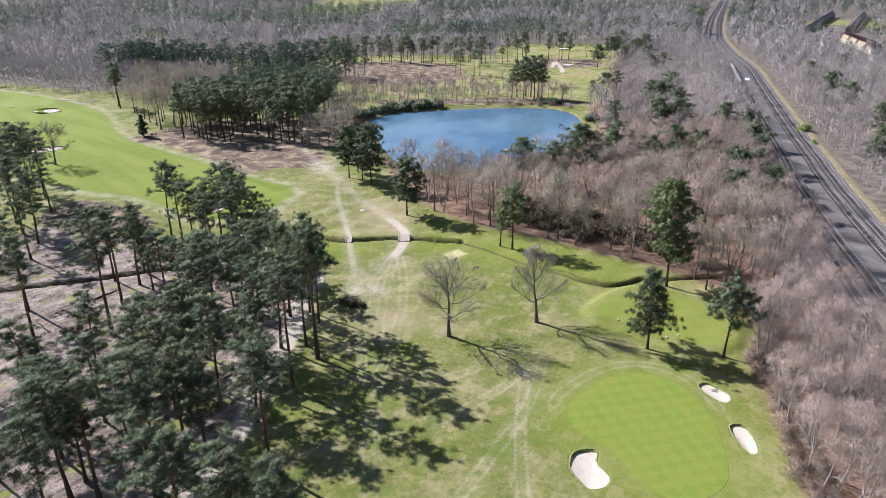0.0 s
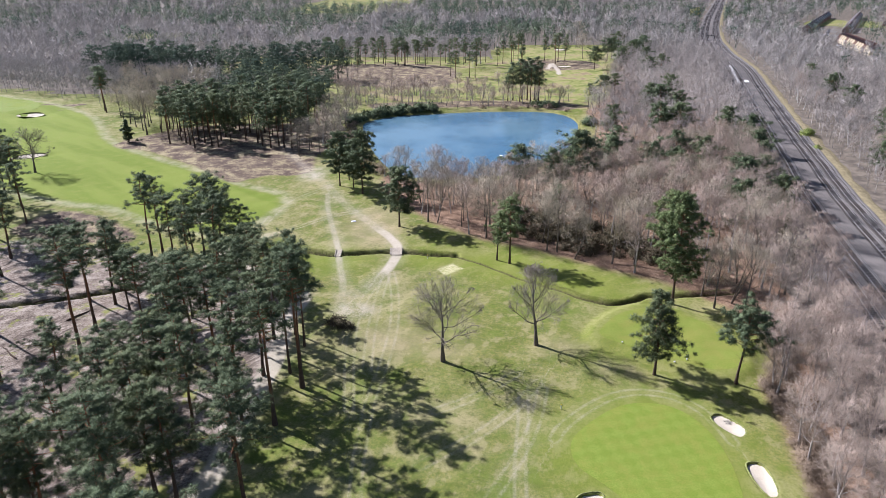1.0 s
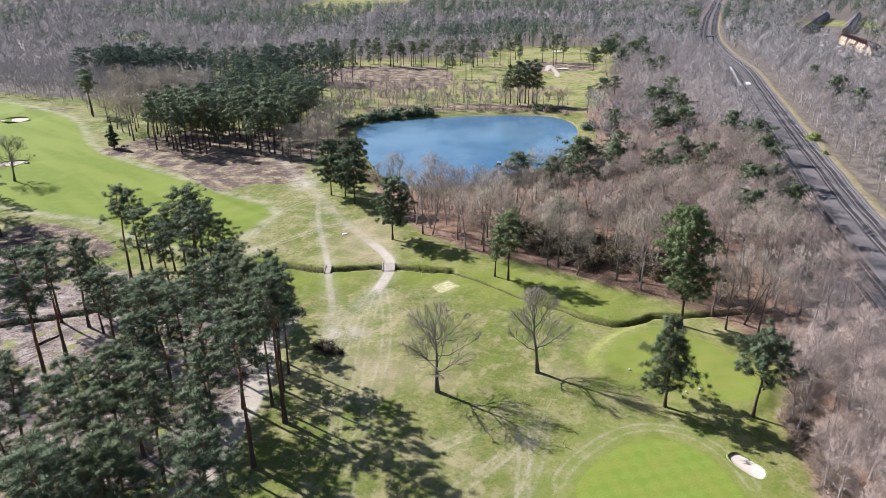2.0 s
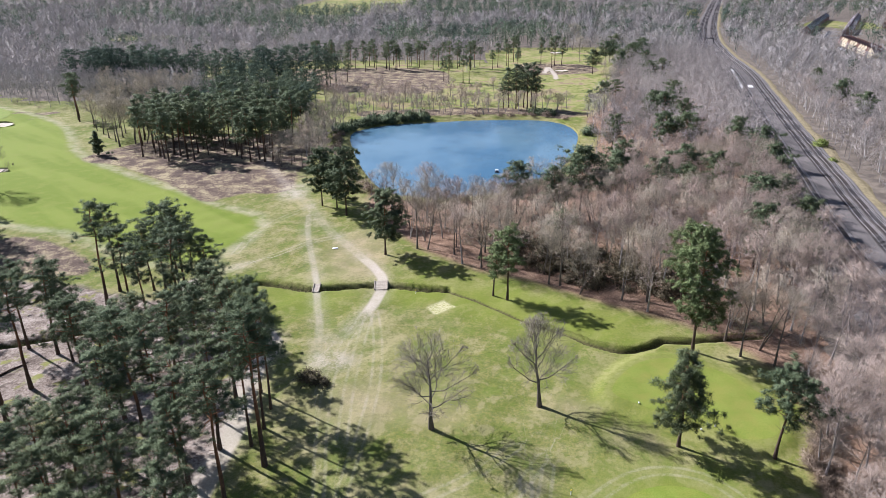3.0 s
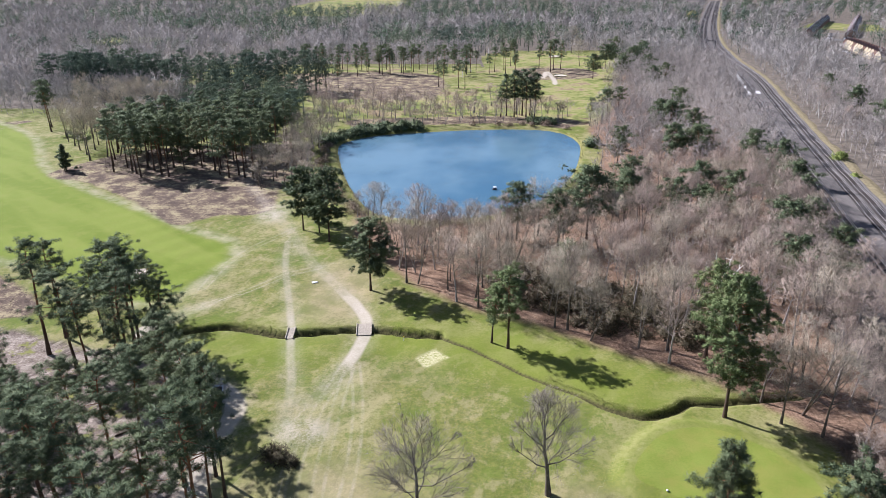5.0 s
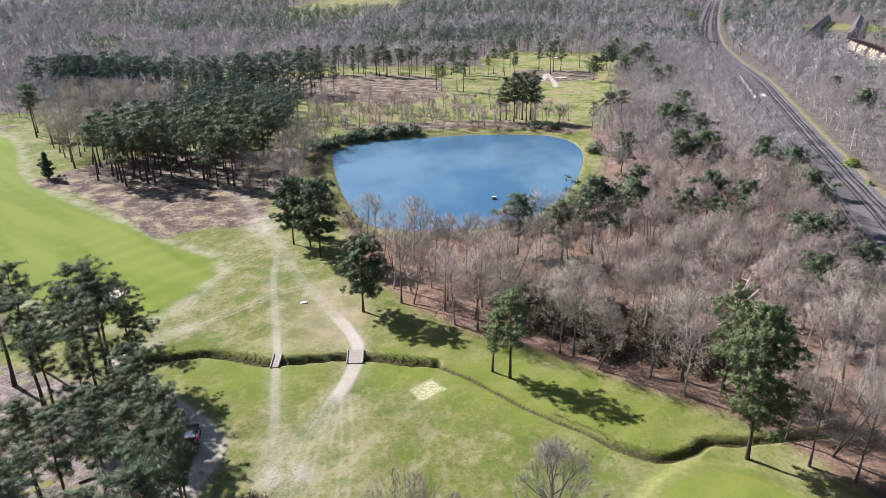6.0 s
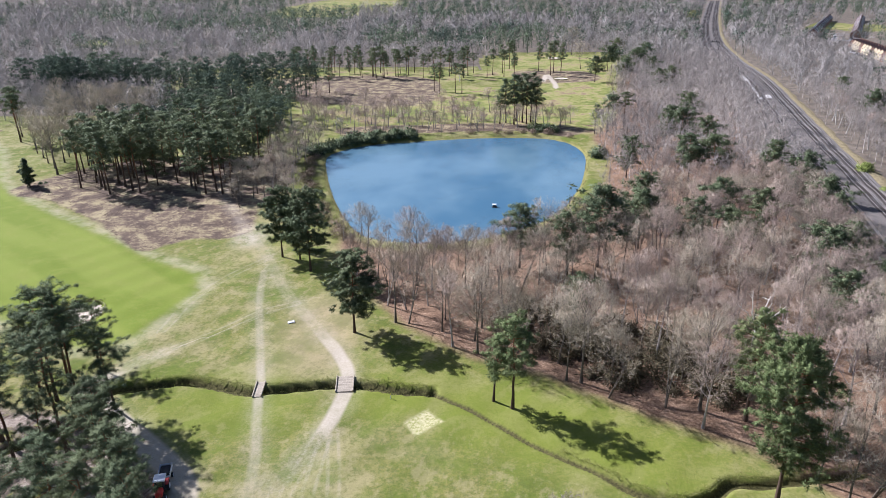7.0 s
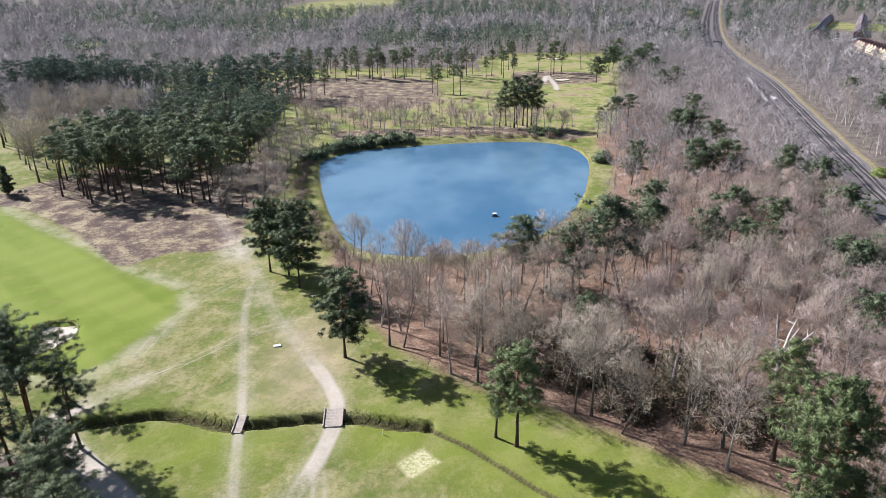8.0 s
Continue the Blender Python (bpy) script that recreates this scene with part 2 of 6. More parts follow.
class Shape:
    """Collects triangles."""

    def __init__(self):
        self.v, self.t, self.n = [], [], 0

    def add(self, V, T):
        V, T = np.asarray(V, float), np.asarray(T, int)
        self.v.append(V)
        self.t.append(T + self.n)
        self.n += len(V)
        return self

    def arrays(self):
        return np.vstack(self.v), np.vstack(self.t)

    def tube(self, pts, radii, sides=6, cap=False):
        pts, radii = np.asarray(pts, float), np.asarray(radii, float)
        k = len(pts)
        d = np.gradient(pts, axis=0)
        d /= np.linalg.norm(d, axis=1, keepdims=True) + 1e-9
        ref = np.where(np.abs(d[:, 2:3]) > 0.9, np.array([[1.0, 0, 0]]), np.array([[0, 0, 1.0]]))
        u = np.cross(d, ref)
        u /= np.linalg.norm(u, axis=1, keepdims=True) + 1e-9
        w = np.cross(d, u)
        a = np.arange(sides) * 2 * math.pi / sides
        V = pts[:, None] + radii[:, None, None] * (np.cos(a)[None, :, None] * u[:, None] + np.sin(a)[None, :, None] * w[:, None])
        i = np.arange(k - 1)[:, None] * sides
        j = np.arange(sides)[None]
        jn = (j + 1) % sides
        A, B, C, D = i + j, i + jn, i + sides + jn, i + sides + j
        T = np.concatenate([np.stack([A, B, C], -1).reshape(-1, 3), np.stack([A, C, D], -1).reshape(-1, 3)])
        V = V.reshape(-1, 3)
        if cap:
            V = np.vstack([V, pts[-1:]])
            e = (k - 1) * sides
            T = np.vstack([T, [[e + q, e + (q + 1) % sides, k * sides] for q in range(sides)]])
        return self.add(V, T)

    def box(self, cx, cy, cz, sx, sy, sz, turn=0.0, bevel=0.0):
        """A box with chamfered upright and top edges; cx, cy, cz is its centre."""
        b = min(bevel, sx * 0.45, sy * 0.45, sz * 0.45)
        hx, hy, hz = sx / 2, sy / 2, sz / 2

        def ring(ix, iy, z):
            return [(-ix + b, -iy, z), (ix - b, -iy, z), (ix, -iy + b, z), (ix, iy - b, z), (ix - b, iy, z), (-ix + b, iy, z), (-ix, iy - b, z), (-ix, -iy + b, z)]
        if b > 0:
            V = np.array(ring(hx, hy, -hz) + ring(hx, hy, hz - b) + ring(hx - b, hy - b, hz))
            m, levels = 8, 3
        else:
            V = np.array([(-hx, -hy, -hz), (hx, -hy, -hz), (hx, hy, -hz), (-hx, hy, -hz), (-hx, -hy, hz), (hx, -hy, hz), (hx, hy, hz), (-hx, hy, hz)])
            m, levels = 4, 2
        T = []
        for lv in range(levels - 1):
            for q in range(m):
                a, c = lv * m + q, lv * m + (q + 1) % m
                T += [(a, c, c + m), (a, c + m, a + m)]
        o = (levels - 1) * m
        for q in range(1, m - 1):
            T += [(o, o + q, o + q + 1), (0, q + 1, q)]
        c, s = math.cos(turn), math.sin(turn)
        V = V @ np.array([[c, s, 0], [-s, c, 0], [0, 0, 1]]) + np.array([cx, cy, cz])
        return self.add(V, T)


def part(name, shape, material, parent, label="", smooth=False):
    """One mesh object under a thing or under a part."""
    ob = new(name, np_mesh(name, *shape.arrays(), material, smooth))
    ob.parent = parent
    return tagged(ob, label)


def thing(name, label, category, m=None, group="", kind=""):
    ob = new(name)
    if m is not None:
        ob.matrix_basis = m
    return tagged(ob, label, category, group, kind)


def sheet(name, outline, dz, material, rings=10, zf=height):
    """A thin turf or gravel sheet that follows the land inside a closed outline."""
    c = outline.mean(axis=0)
    k = len(outline)
    V, T = [np.array([[*c, float(zf(*c)) + dz]])], []
    for r in range(1, rings + 1):
        p = c + (outline - c) * (r / rings)
        z = zf(p[:, 0], p[:, 1]) + (dz if r < rings else dz * 0.5)
        V.append(np.column_stack([p, z]))
    q = np.arange(k)
    n = (q + 1) % k
    T.append(np.column_stack([np.zeros(k, int), 1 + q, 1 + n]))
    for r in range(rings - 1):
        a, b = 1 + r * k, 1 + (r + 1) * k
        T += [np.column_stack([a + q, b + q, b + n]), np.column_stack([a + q, b + n, a + n])]
    return new(name, np_mesh(name, np.vstack(V), np.vstack(T), material, True))


# materials ---------------------------------------------------------------
def ground_material():
    g = Nodes("ground_cover", 0.95, 0.1)
    big, mid, fine = g.noise(0.03, 3), g.noise(0.22, 5, 0.65), g.noise(2.6, 6, 0.7)
    streak = g.noise(0.4, 5, 0.65, (0.5, 1.6, 1), 0.7)
    grit = g.noise(9.0, 4, 0.7)
    edge = g.math("MULTIPLY", g.math("SUBTRACT", mid, 0.5), 5.0)
    fuzz = g.math("MULTIPLY", g.math("SUBTRACT", fine, 0.5), 1.6)
    both = g.math("ADD", edge, fuzz)

    def mask(name, soft=0.4, wobble=0.0):
        v = g.attr(name)
        if wobble:
            v = g.math("ADD", v, g.math("MULTIPLY", both, wobble))
        return g.step(v, -soft, soft, 1.0, 0.0)

    mottle = g.noise(0.8, 5, 0.7, None, 0.0, 7.0)
    rough = g.ramp(g.math("ADD", g.math("ADD", g.math("MULTIPLY", mid, 0.45), g.math("MULTIPLY", big, 0.3)), g.math("MULTIPLY", mottle, 0.28)),
                   (0.42, (0.112, 0.136, 0.025)), (0.50, (0.176, 0.180, 0.043)), (0.57, (0.238, 0.218, 0.074)), (0.66, (0.31, 0.27, 0.13)))
    rough = g.mix(g.step(fine, 0.32, 0.62), g.mix(0.55, rough, (0.085, 0.125, 0.03)), rough)
    rough = g.mix(g.step(streak, 0.56, 0.76, 0.0, 0.25), rough, (0.36, 0.32, 0.19))
    tract, lushes = g.noise(0.055, 4, 0.6, None, 0.0, 17.0), g.noise(0.075, 4, 0.62, None, 0.0, 29.0)
    rough = g.mix(g.step(tract, 0.46, 0.66, 0.0, 0.8), rough, g.mix(mottle, (0.27, 0.235, 0.10), (0.36, 0.315, 0.165)))
    rough = g.mix(g.step(lushes, 0.50, 0.66, 0.0, 0.7), rough, g.mix(fine, (0.098, 0.138, 0.020), (0.150, 0.186, 0.032)))
    clump = g.noise(1.15, 5, 0.75, None, 0.0, 53.0)
    rough = g.mix(g.step(clump, 0.36, 0.56, 0.55, 0.0), rough, (0.082, 0.105, 0.024))
    patch = g.noise(0.33, 6, 0.68, (1.0, 0.75, 1), 0.4, 41.0)
    rough = g.mix(g.step(patch, 0.50, 0.62, 0.0, 0.5), rough, g.mix(fine, (0.25, 0.215, 0.095), (0.38, 0.33, 0.18)))
    rough = g.mix(g.step(patch, 0.36, 0.47, 0.55, 0.0), rough, g.mix(fine, (0.085, 0.125, 0.018), (0.145, 0.185, 0.032)))
    # broad mown bands on the fairway
    band = g.noise(0.06, 2, 0.4, (0.3, 2.2, 1), 0.75)
    fair = g.mix(g.step(band, 0.4, 0.6), (0.158, 0.198, 0.026), (0.200, 0.236, 0.040))
    fair = g.mix(g.step(mid, 0.45, 0.7, 0, 0.5), fair, (0.23, 0.24, 0.055))
    fair = g.mix(g.step(fine, 0.35, 0.7, 0.25, 0.0), fair, (0.09, 0.17, 0.02))
    col = g.mix(g.math("MULTIPLY", mask("lush", 7.0, 1.0), 0.75), rough, g.mix(fine, (0.138, 0.176, 0.021), (0.198, 0.226, 0.038)))
    col = g.mix(mask("fairway", 2.6, 0.7), col, fair)
    olive = g.ramp(g.math("ADD", g.math("MULTIPLY", g.noise(0.05, 5, 0.65), 0.6), g.math("MULTIPLY", mid, 0.4)), (0.43, (0.13, 0.155, 0.04)), (0.49, (0.225, 0.235, 0.070)), (0.54, (0.30, 0.26, 0.12)), (0.60, (0.22, 0.155, 0.10)))
    col = g.mix(mask("farturf", 2.0, 0.8), col, olive)
    rim = g.math("MULTIPLY", g.step(g.attr("fairway"), -1.5, 1.0), g.step(g.attr("fairway"), 1.5, 5.0, 1.0, 0.0))
    col = g.mix(g.math("MULTIPLY", rim, g.step(mid, 0.3, 0.6, 0.05, 0.42)), col, (0.40, 0.38, 0.25))
    heather = g.ramp(g.math("ADD", g.math("MULTIPLY", g.noise(0.17, 6, 0.72), 0.65), g.math("MULTIPLY", fine, 0.35)), (0.42, (0.085, 0.062, 0.048)), (0.5, (0.15, 0.11, 0.078)), (0.55, (0.30, 0.245, 0.145)), (0.64, (0.37, 0.325, 0.17)))
    col = g.mix(mask("heath", 1.0, 0.9), col, heather)
    dry = g.ramp(mid, (0.35, (0.30, 0.25, 0.14)), (0.65, (0.44, 0.33, 0.23)))
    col = g.mix(g.math("MULTIPLY", mask("dry", 6.0, 2.5), 0.45), col, dry)
    clod = g.noise(0.33, 7, 0.72, None, 0.0, 3.0)
    soil = g.ramp(g.math("ADD", g.math("MULTIPLY", clod, 0.6), g.math("MULTIPLY", fine, 0.45)),
                  (0.40, (0.075, 0.057, 0.043)), (0.49, (0.175, 0.138, 0.108)), (0.57, (0.30, 0.250, 0.20)), (0.69, (0.46, 0.40, 0.335)))
    furrow = g.noise(0.5, 6, 0.7, (0.35, 1.9, 1), -0.95)
    turned = g.step(g.noise(0.07, 4, 0.6, None, 0.0, 11.0), 0.44, 0.58)
    soil = g.mix(g.math("MULTIPLY", g.step(furrow, 0.42, 0.53, 0.8, 0.0), turned), soil, (0.075, 0.056, 0.043))
    moss = g.step(g.math("ADD", mid, g.math("MULTIPLY", big, 0.35)), 0.72, 0.82)
    soil = g.mix(g.math("MULTIPLY", moss, 0.85), soil, (0.20, 0.21, 0.045))
    col = g.mix(mask("soil", 1.5, 1.0), col, soil)
    litter = g.ramp(g.math("ADD", g.math("MULTIPLY", fine, 0.65), g.math("MULTIPLY", mid, 0.35)),
                    (0.36, (0.085, 0.054, 0.036)), (0.5, (0.22, 0.140, 0.090)), (0.62, (0.36, 0.25, 0.17)))
    col = g.mix(mask("wood", 1.8, 0.8), col, litter)
    # Far wood floor: shade under the crowns is put into its brown-grey.
    col = g.mix(mask("farwood", 1.8, 0.8), col, g.ramp(mid, (0.4, (0.105, 0.088, 0.070)), (0.62, (0.20, 0.168, 0.130))))
    bank = g.ramp(fine, (0.35, (0.17, 0.175, 0.045)), (0.6, (0.29, 0.255, 0.10)))
    col = g.mix(mask("pond", 0.8, 0.5), col, bank)
    sandy = g.ramp(g.math("ADD", g.math("MULTIPLY", fine, 0.7), g.math("MULTIPLY", mid, 0.3)), (0.34, (0.40, 0.345, 0.265)), (0.64, (0.50, 0.44, 0.35)))

    def lane(name, half, soft):
        """A worn lane round a line."""
        v = g.math("ADD", g.math("ABSOLUTE", g.attr(name)), g.math("MULTIPLY", both, 0.16))
        return g.step(v, half - soft, half + soft, 1.0, 0.0)

    def ruts(name, half, soft):
        """Two wheel marks at either side of a line."""
        v = g.math("ABSOLUTE", g.math("SUBTRACT", g.math("ABSOLUTE", g.attr(name)), half))
        return g.step(g.math("ADD", v, g.math("MULTIPLY", fuzz, 0.22)), 0.1, soft, 1.0, 0.0)

    patchy = g.step(g.math("ADD", g.math("MULTIPLY", mid, 0.6), g.math("MULTIPLY", fine, 0.4)), 0.38, 0.6, 0.1, 0.75)
    for k in range(SCUFF_COUNT):
        col = g.mix(g.math("MULTIPLY", ruts("scuff%d" % k, 0.75, 0.4), g.math("MULTIPLY", patchy, 0.30)), col, sandy)
        col = g.mix(g.math("MULTIPLY", lane("scuff%d" % k, 1.6, 1.8), g.math("MULTIPLY", patchy, 0.10)), col, sandy)
    worn = g.math("MULTIPLY", mask("scuff", 2.0, 0.8), patchy)
    col = g.mix(worn, col, sandy)
    solid = g.step(g.attr("faint"), 0.0, 1.0, 0.95, 0.14)
    firm = g.step(mid, 0.3, 0.6, 0.8, 1.0)
    for name, half, full in (("lane_cart", 1.15, 1.0), ("lane_straight", 0.7, 0.7), ("lane_sandy", 1.7, 1.0)):
        col = g.mix(g.math("MULTIPLY", lane(name, half, 0.4), g.math("MULTIPLY", g.math("MULTIPLY", solid, full), firm)), col, sandy)
        col = g.mix(g.math("MULTIPLY", lane(name, half + 1.3, 1.4), g.math("MULTIPLY", patchy, 0.3)), col, sandy)
    col = g.mix(mask("track", 0.7, 0.3), col, sandy)
    col = g.mix(mask("straw", 0.5, 0.35), col, g.ramp(fine, (0.4, (0.28, 0.285, 0.10)), (0.58, (0.52, 0.475, 0.28))))
    # Darker olive-brown over the ditch bed and sides.
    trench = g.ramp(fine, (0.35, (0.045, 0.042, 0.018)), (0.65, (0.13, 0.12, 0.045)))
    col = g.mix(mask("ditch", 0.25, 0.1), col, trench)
    g.color(col)
    g.bump(g.math("ADD", fine, g.math("MULTIPLY", grit, 0.35)), 0.12, 0.7)
    return g.mat


def turf_material(name, a, b, period):
    g = Nodes(name, 0.9, 0.15)
    mid, fine = g.noise(0.3, 6, 0.65), g.noise(5.0, 5, 0.75)
    xyz = g.xyz()
    cross = g.math("ADD", g.math("SINE", g.math("MULTIPLY", g.math("ADD", xyz[0], g.math("MULTIPLY", xyz[1], 0.22)), period)),
                   g.math("SINE", g.math("MULTIPLY", g.math("SUBTRACT", xyz[1], g.math("MULTIPLY", xyz[0], 0.22)), period)))
    c = g.mix(g.step(cross, -1.0, 1.0, 0.2, 0.8), a, b)
    c = g.mix(g.step(mid, 0.4, 0.66, 0.0, 0.6), c, (a[0] * 1.45, a[1] * 1.08, a[2] * 1.7))
    c = g.mix(g.step(fine, 0.3, 0.7, 0.55, 0.0), c, (a[0] * 0.6, a[1] * 0.75, a[2] * 0.5))
    g.color(c)
    g.bump(fine, 0.05, 0.5)
    return g.mat


def sand_material():
    g = Nodes("bunker_sand", 0.95, 0.1)
    mid, fine = g.noise(0.8, 5), g.noise(9, 5, 0.7)
    g.color(g.mix(g.step(mid, 0.5, 0.72, 0.0, 0.55), g.ramp(fine, (0.35, (0.46, 0.40, 0.305)), (0.6, (0.58, 0.51, 0.405))), (0.42, 0.35, 0.26)))
    g.bump(fine, 0.1, 0.6)
    return g.mat


def water_material():
    g = Nodes("pond_water", 0.06, 0.5)
    g.bsdf.inputs["IOR"].default_value = 1.33
    # Reflected sky is painted into the base colour as paler blue patches.
    g.color(g.mix(g.step(g.noise(0.022, 4, 0.55, (1.0, 0.6, 1), 0.2), 0.38, 0.64), (0.050, 0.125, 0.190), (0.125, 0.215, 0.270)))
    a, b = g.noise(1.1, 4, 0.6, (1, 1.8, 1), 0.5), g.noise(0.05, 3)
    g.bump(g.math("MULTIPLY", a, g.step(b, 0.35, 0.7, 0.3, 1.0)), 0.12, 0.8)
    g.put(g.bsdf.inputs["Roughness"], g.step(b, 0.35, 0.7, 0.04, 0.16))
    return g.mat


def bark_material(name, low, high, turn=(5.0, 9.0), grain=5.0):
    """Bark that changes colour up the trunk."""
    g = Nodes(name, 0.95, 0.1)
    n = g.noise(grain, 5, 0.7, (1, 1, 0.25))
    z = g.xyz()[2]
    f = g.step(g.math("ADD", z, g.math("MULTIPLY", n, 3.0)), turn[0], turn[1])
    c = g.mix(f, low, high)
    g.color(g.mix(g.step(n, 0.3, 0.65, 0.6, 0.0), c, tuple(q * 0.4 for q in low)))
    g.bump(n, 0.05, 0.8)
    return g.mat


def needle_material(name, dark, light, tint=(0.17, 0.18, 0.065)):
    g = Nodes(name, 0.75, 0.2)
    isl = g.island()
    c = g.mix(g.math("POWER", isl, 1.5), dark, light)
    c = g.mix(g.step(g.rand(), 0.45, 1.0, 0.0, 0.32), c, tint)
    c = g.mix(g.step(g.noise(0.35, 3), 0.4, 0.7, 0.0, 0.35), c, (light[0] * 1.25, light[1] * 1.15, light[2] * 1.3))
    g.color(c)
    g.leafy(0.16, c)
    return g.mat


def twig_material(name, a, b, c):
    g = Nodes(name, 0.9, 0.15)
    col = g.mix(g.rand(), a, b)
    col = g.mix(g.step(g.island(), 0.0, 1.0, 0.0, 0.6), col, c)
    g.color(col)
    return g.mat


def stuff_material(name, a, b, c, leaf=0.0):
    """For joined trees: the tint is one value a tree."""
    g = Nodes(name, 0.9, 0.12)
    col = g.ramp(g.attr("tint"), (0.0, a), (0.5, b), (1.0, c))
    col = g.mix(g.math("MULTIPLY", g.island(), 0.5 if leaf else 0.25), col, tuple(q * 0.5 for q in a))
    g.color(col)
    if leaf:
        g.leafy(leaf, col)
    return g.mat


SCUFF_COUNT = len(SCUFFS)
M_GROUND = ground_material()
M_GREEN = turf_material("green_turf", (0.166, 0.216, 0.028), (0.212, 0.262, 0.044), 2.6)
M_TEE = turf_material("tee_turf", (0.178, 0.212, 0.034), (0.210, 0.242, 0.046), 1.6)
M_SAND = sand_material()
M_LIP = plain("bunker_lip_turf", (0.20, 0.215, 0.075), 0.95, 0.1, 0, 3.0, 0.5)
M_WATER = water_material()
M_PINE_BARK = bark_material("pine_bark", (0.10, 0.070, 0.052), (0.27, 0.130, 0.070), (5.0, 12.0))
M_WHITE_BARK = bark_material("white_birch_bark", (0.66, 0.62, 0.57), (0.58, 0.53, 0.48), (6.0, 12.0), 2.0)
M_GREY_BARK = bark_material("grey_bark", (0.15, 0.125, 0.10), (0.22, 0.19, 0.16), (2.0, 8.0))
M_BIRCH = bark_material("birch_bark", (0.40, 0.36, 0.33), (0.30, 0.24, 0.21), (5.0, 11.0), 3.0)
M_NEEDLE = needle_material("pine_needles", (0.042, 0.069, 0.037), (0.182, 0.226, 0.112), (0.17, 0.19, 0.08))
M_NEEDLE_LIGHT = needle_material("pale_pine_needles", (0.080, 0.118, 0.045), (0.225, 0.280, 0.112), (0.21, 0.235, 0.08))
M_TWIG = twig_material("bare_twigs", (0.35, 0.295, 0.22), (0.47, 0.405, 0.305), (0.54, 0.47, 0.36))
M_TWIG_BIRCH = twig_material("birch_twigs", (0.33, 0.255, 0.205), (0.42, 0.335, 0.275), (0.50, 0.41, 0.335))
M_TWIG_BUSH = twig_material("bush_twigs", (0.17, 0.125, 0.09), (0.24, 0.18, 0.13), (0.30, 0.235, 0.175))
M_TWIG_OAK = twig_material("oak_twigs", (0.20, 0.175, 0.14), (0.24, 0.21, 0.17), (0.32, 0.28, 0.23))
M_WOOD_STUFF = stuff_material("far_bare_crowns", (0.32, 0.29, 0.265), (0.43, 0.385, 0.35), (0.53, 0.475, 0.42))
# Greyer than the nearer crowns: distance haze is put into this twig colour.
M_HAZED_STUFF = stuff_material("hazed_bare_crowns", (0.31, 0.292, 0.276), (0.385, 0.358, 0.335), (0.44, 0.406, 0.372))
M_PINE_STUFF = stuff_material("far_pine_crowns", (0.070, 0.105, 0.078), (0.108, 0.148, 0.100), (0.150, 0.190, 0.115), 0.2)

# ground ------------------------------------------------------------------
def axis(lo, hi, step, far_lo, far_hi, grow=1.055, top=60.0):
    mid = list(np.arange(lo, hi + step * 0.5, step))
    up, down, s = [mid[-1]], [mid[0]], step
    while up[-1] < far_hi:
        s = min(s * grow, top if up[-1] < 1500 else 300)
        up.append(up[-1] + s)
    s = step
    while down[-1] > far_lo:
        s = min(s * grow, top if down[-1] > -1500 else 300)
        down.append(down[-1] - s)
    return np.array(down[:0:-1] + mid + up[1:])


def pit(X, Y):
    """How deep banks, ditches, bunkers and the pond cut into the land."""
    z = np.zeros(X.shape)
    near = (Y > 100) & (Y < 170) & (X > -150) & (X < 70)
    d = np.full(X.shape, 99.0)
    d[near] = line_dist(DITCH, X[near], Y[near])
    z -= 1.25 * ease(-d, -1.35, -0.75)
    e = np.full(X.shape, 99.0)
    e[near] = line_dist(DITCH_EAST, X[near], Y[near])
    deep = 0.55 + 0.5 * ease(X, 24, 32)
    z -= deep * ease(-e, -0.85 - 0.35 * ease(X, 24, 32), -0.35)
    p = region(POND, X, Y)
    z -= 2.2 * ease(-p, -1.5, 3.0)
    for b in BUNKERS:
        c, r = b.mean(axis=0), 20
        m = (np.abs(X - c[0]) < r) & (np.abs(Y - c[1]) < r)
        q = np.full(X.shape, 99.0)
        q[m] = region(b, X[m], Y[m])
        z -= 1.3 * ease(-q, 0.1, 0.6)
    # the tee stands on a low bank
    t = np.full(X.shape, 99.0)
    m = (np.abs(X - 40) < 30) & (np.abs(Y - 112) < 30)
    t[m] = region(TEE, X[m], Y[m])
    z += 0.7 * ease(-t, -3.6, -1.0)
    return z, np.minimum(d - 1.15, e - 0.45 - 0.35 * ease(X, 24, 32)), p


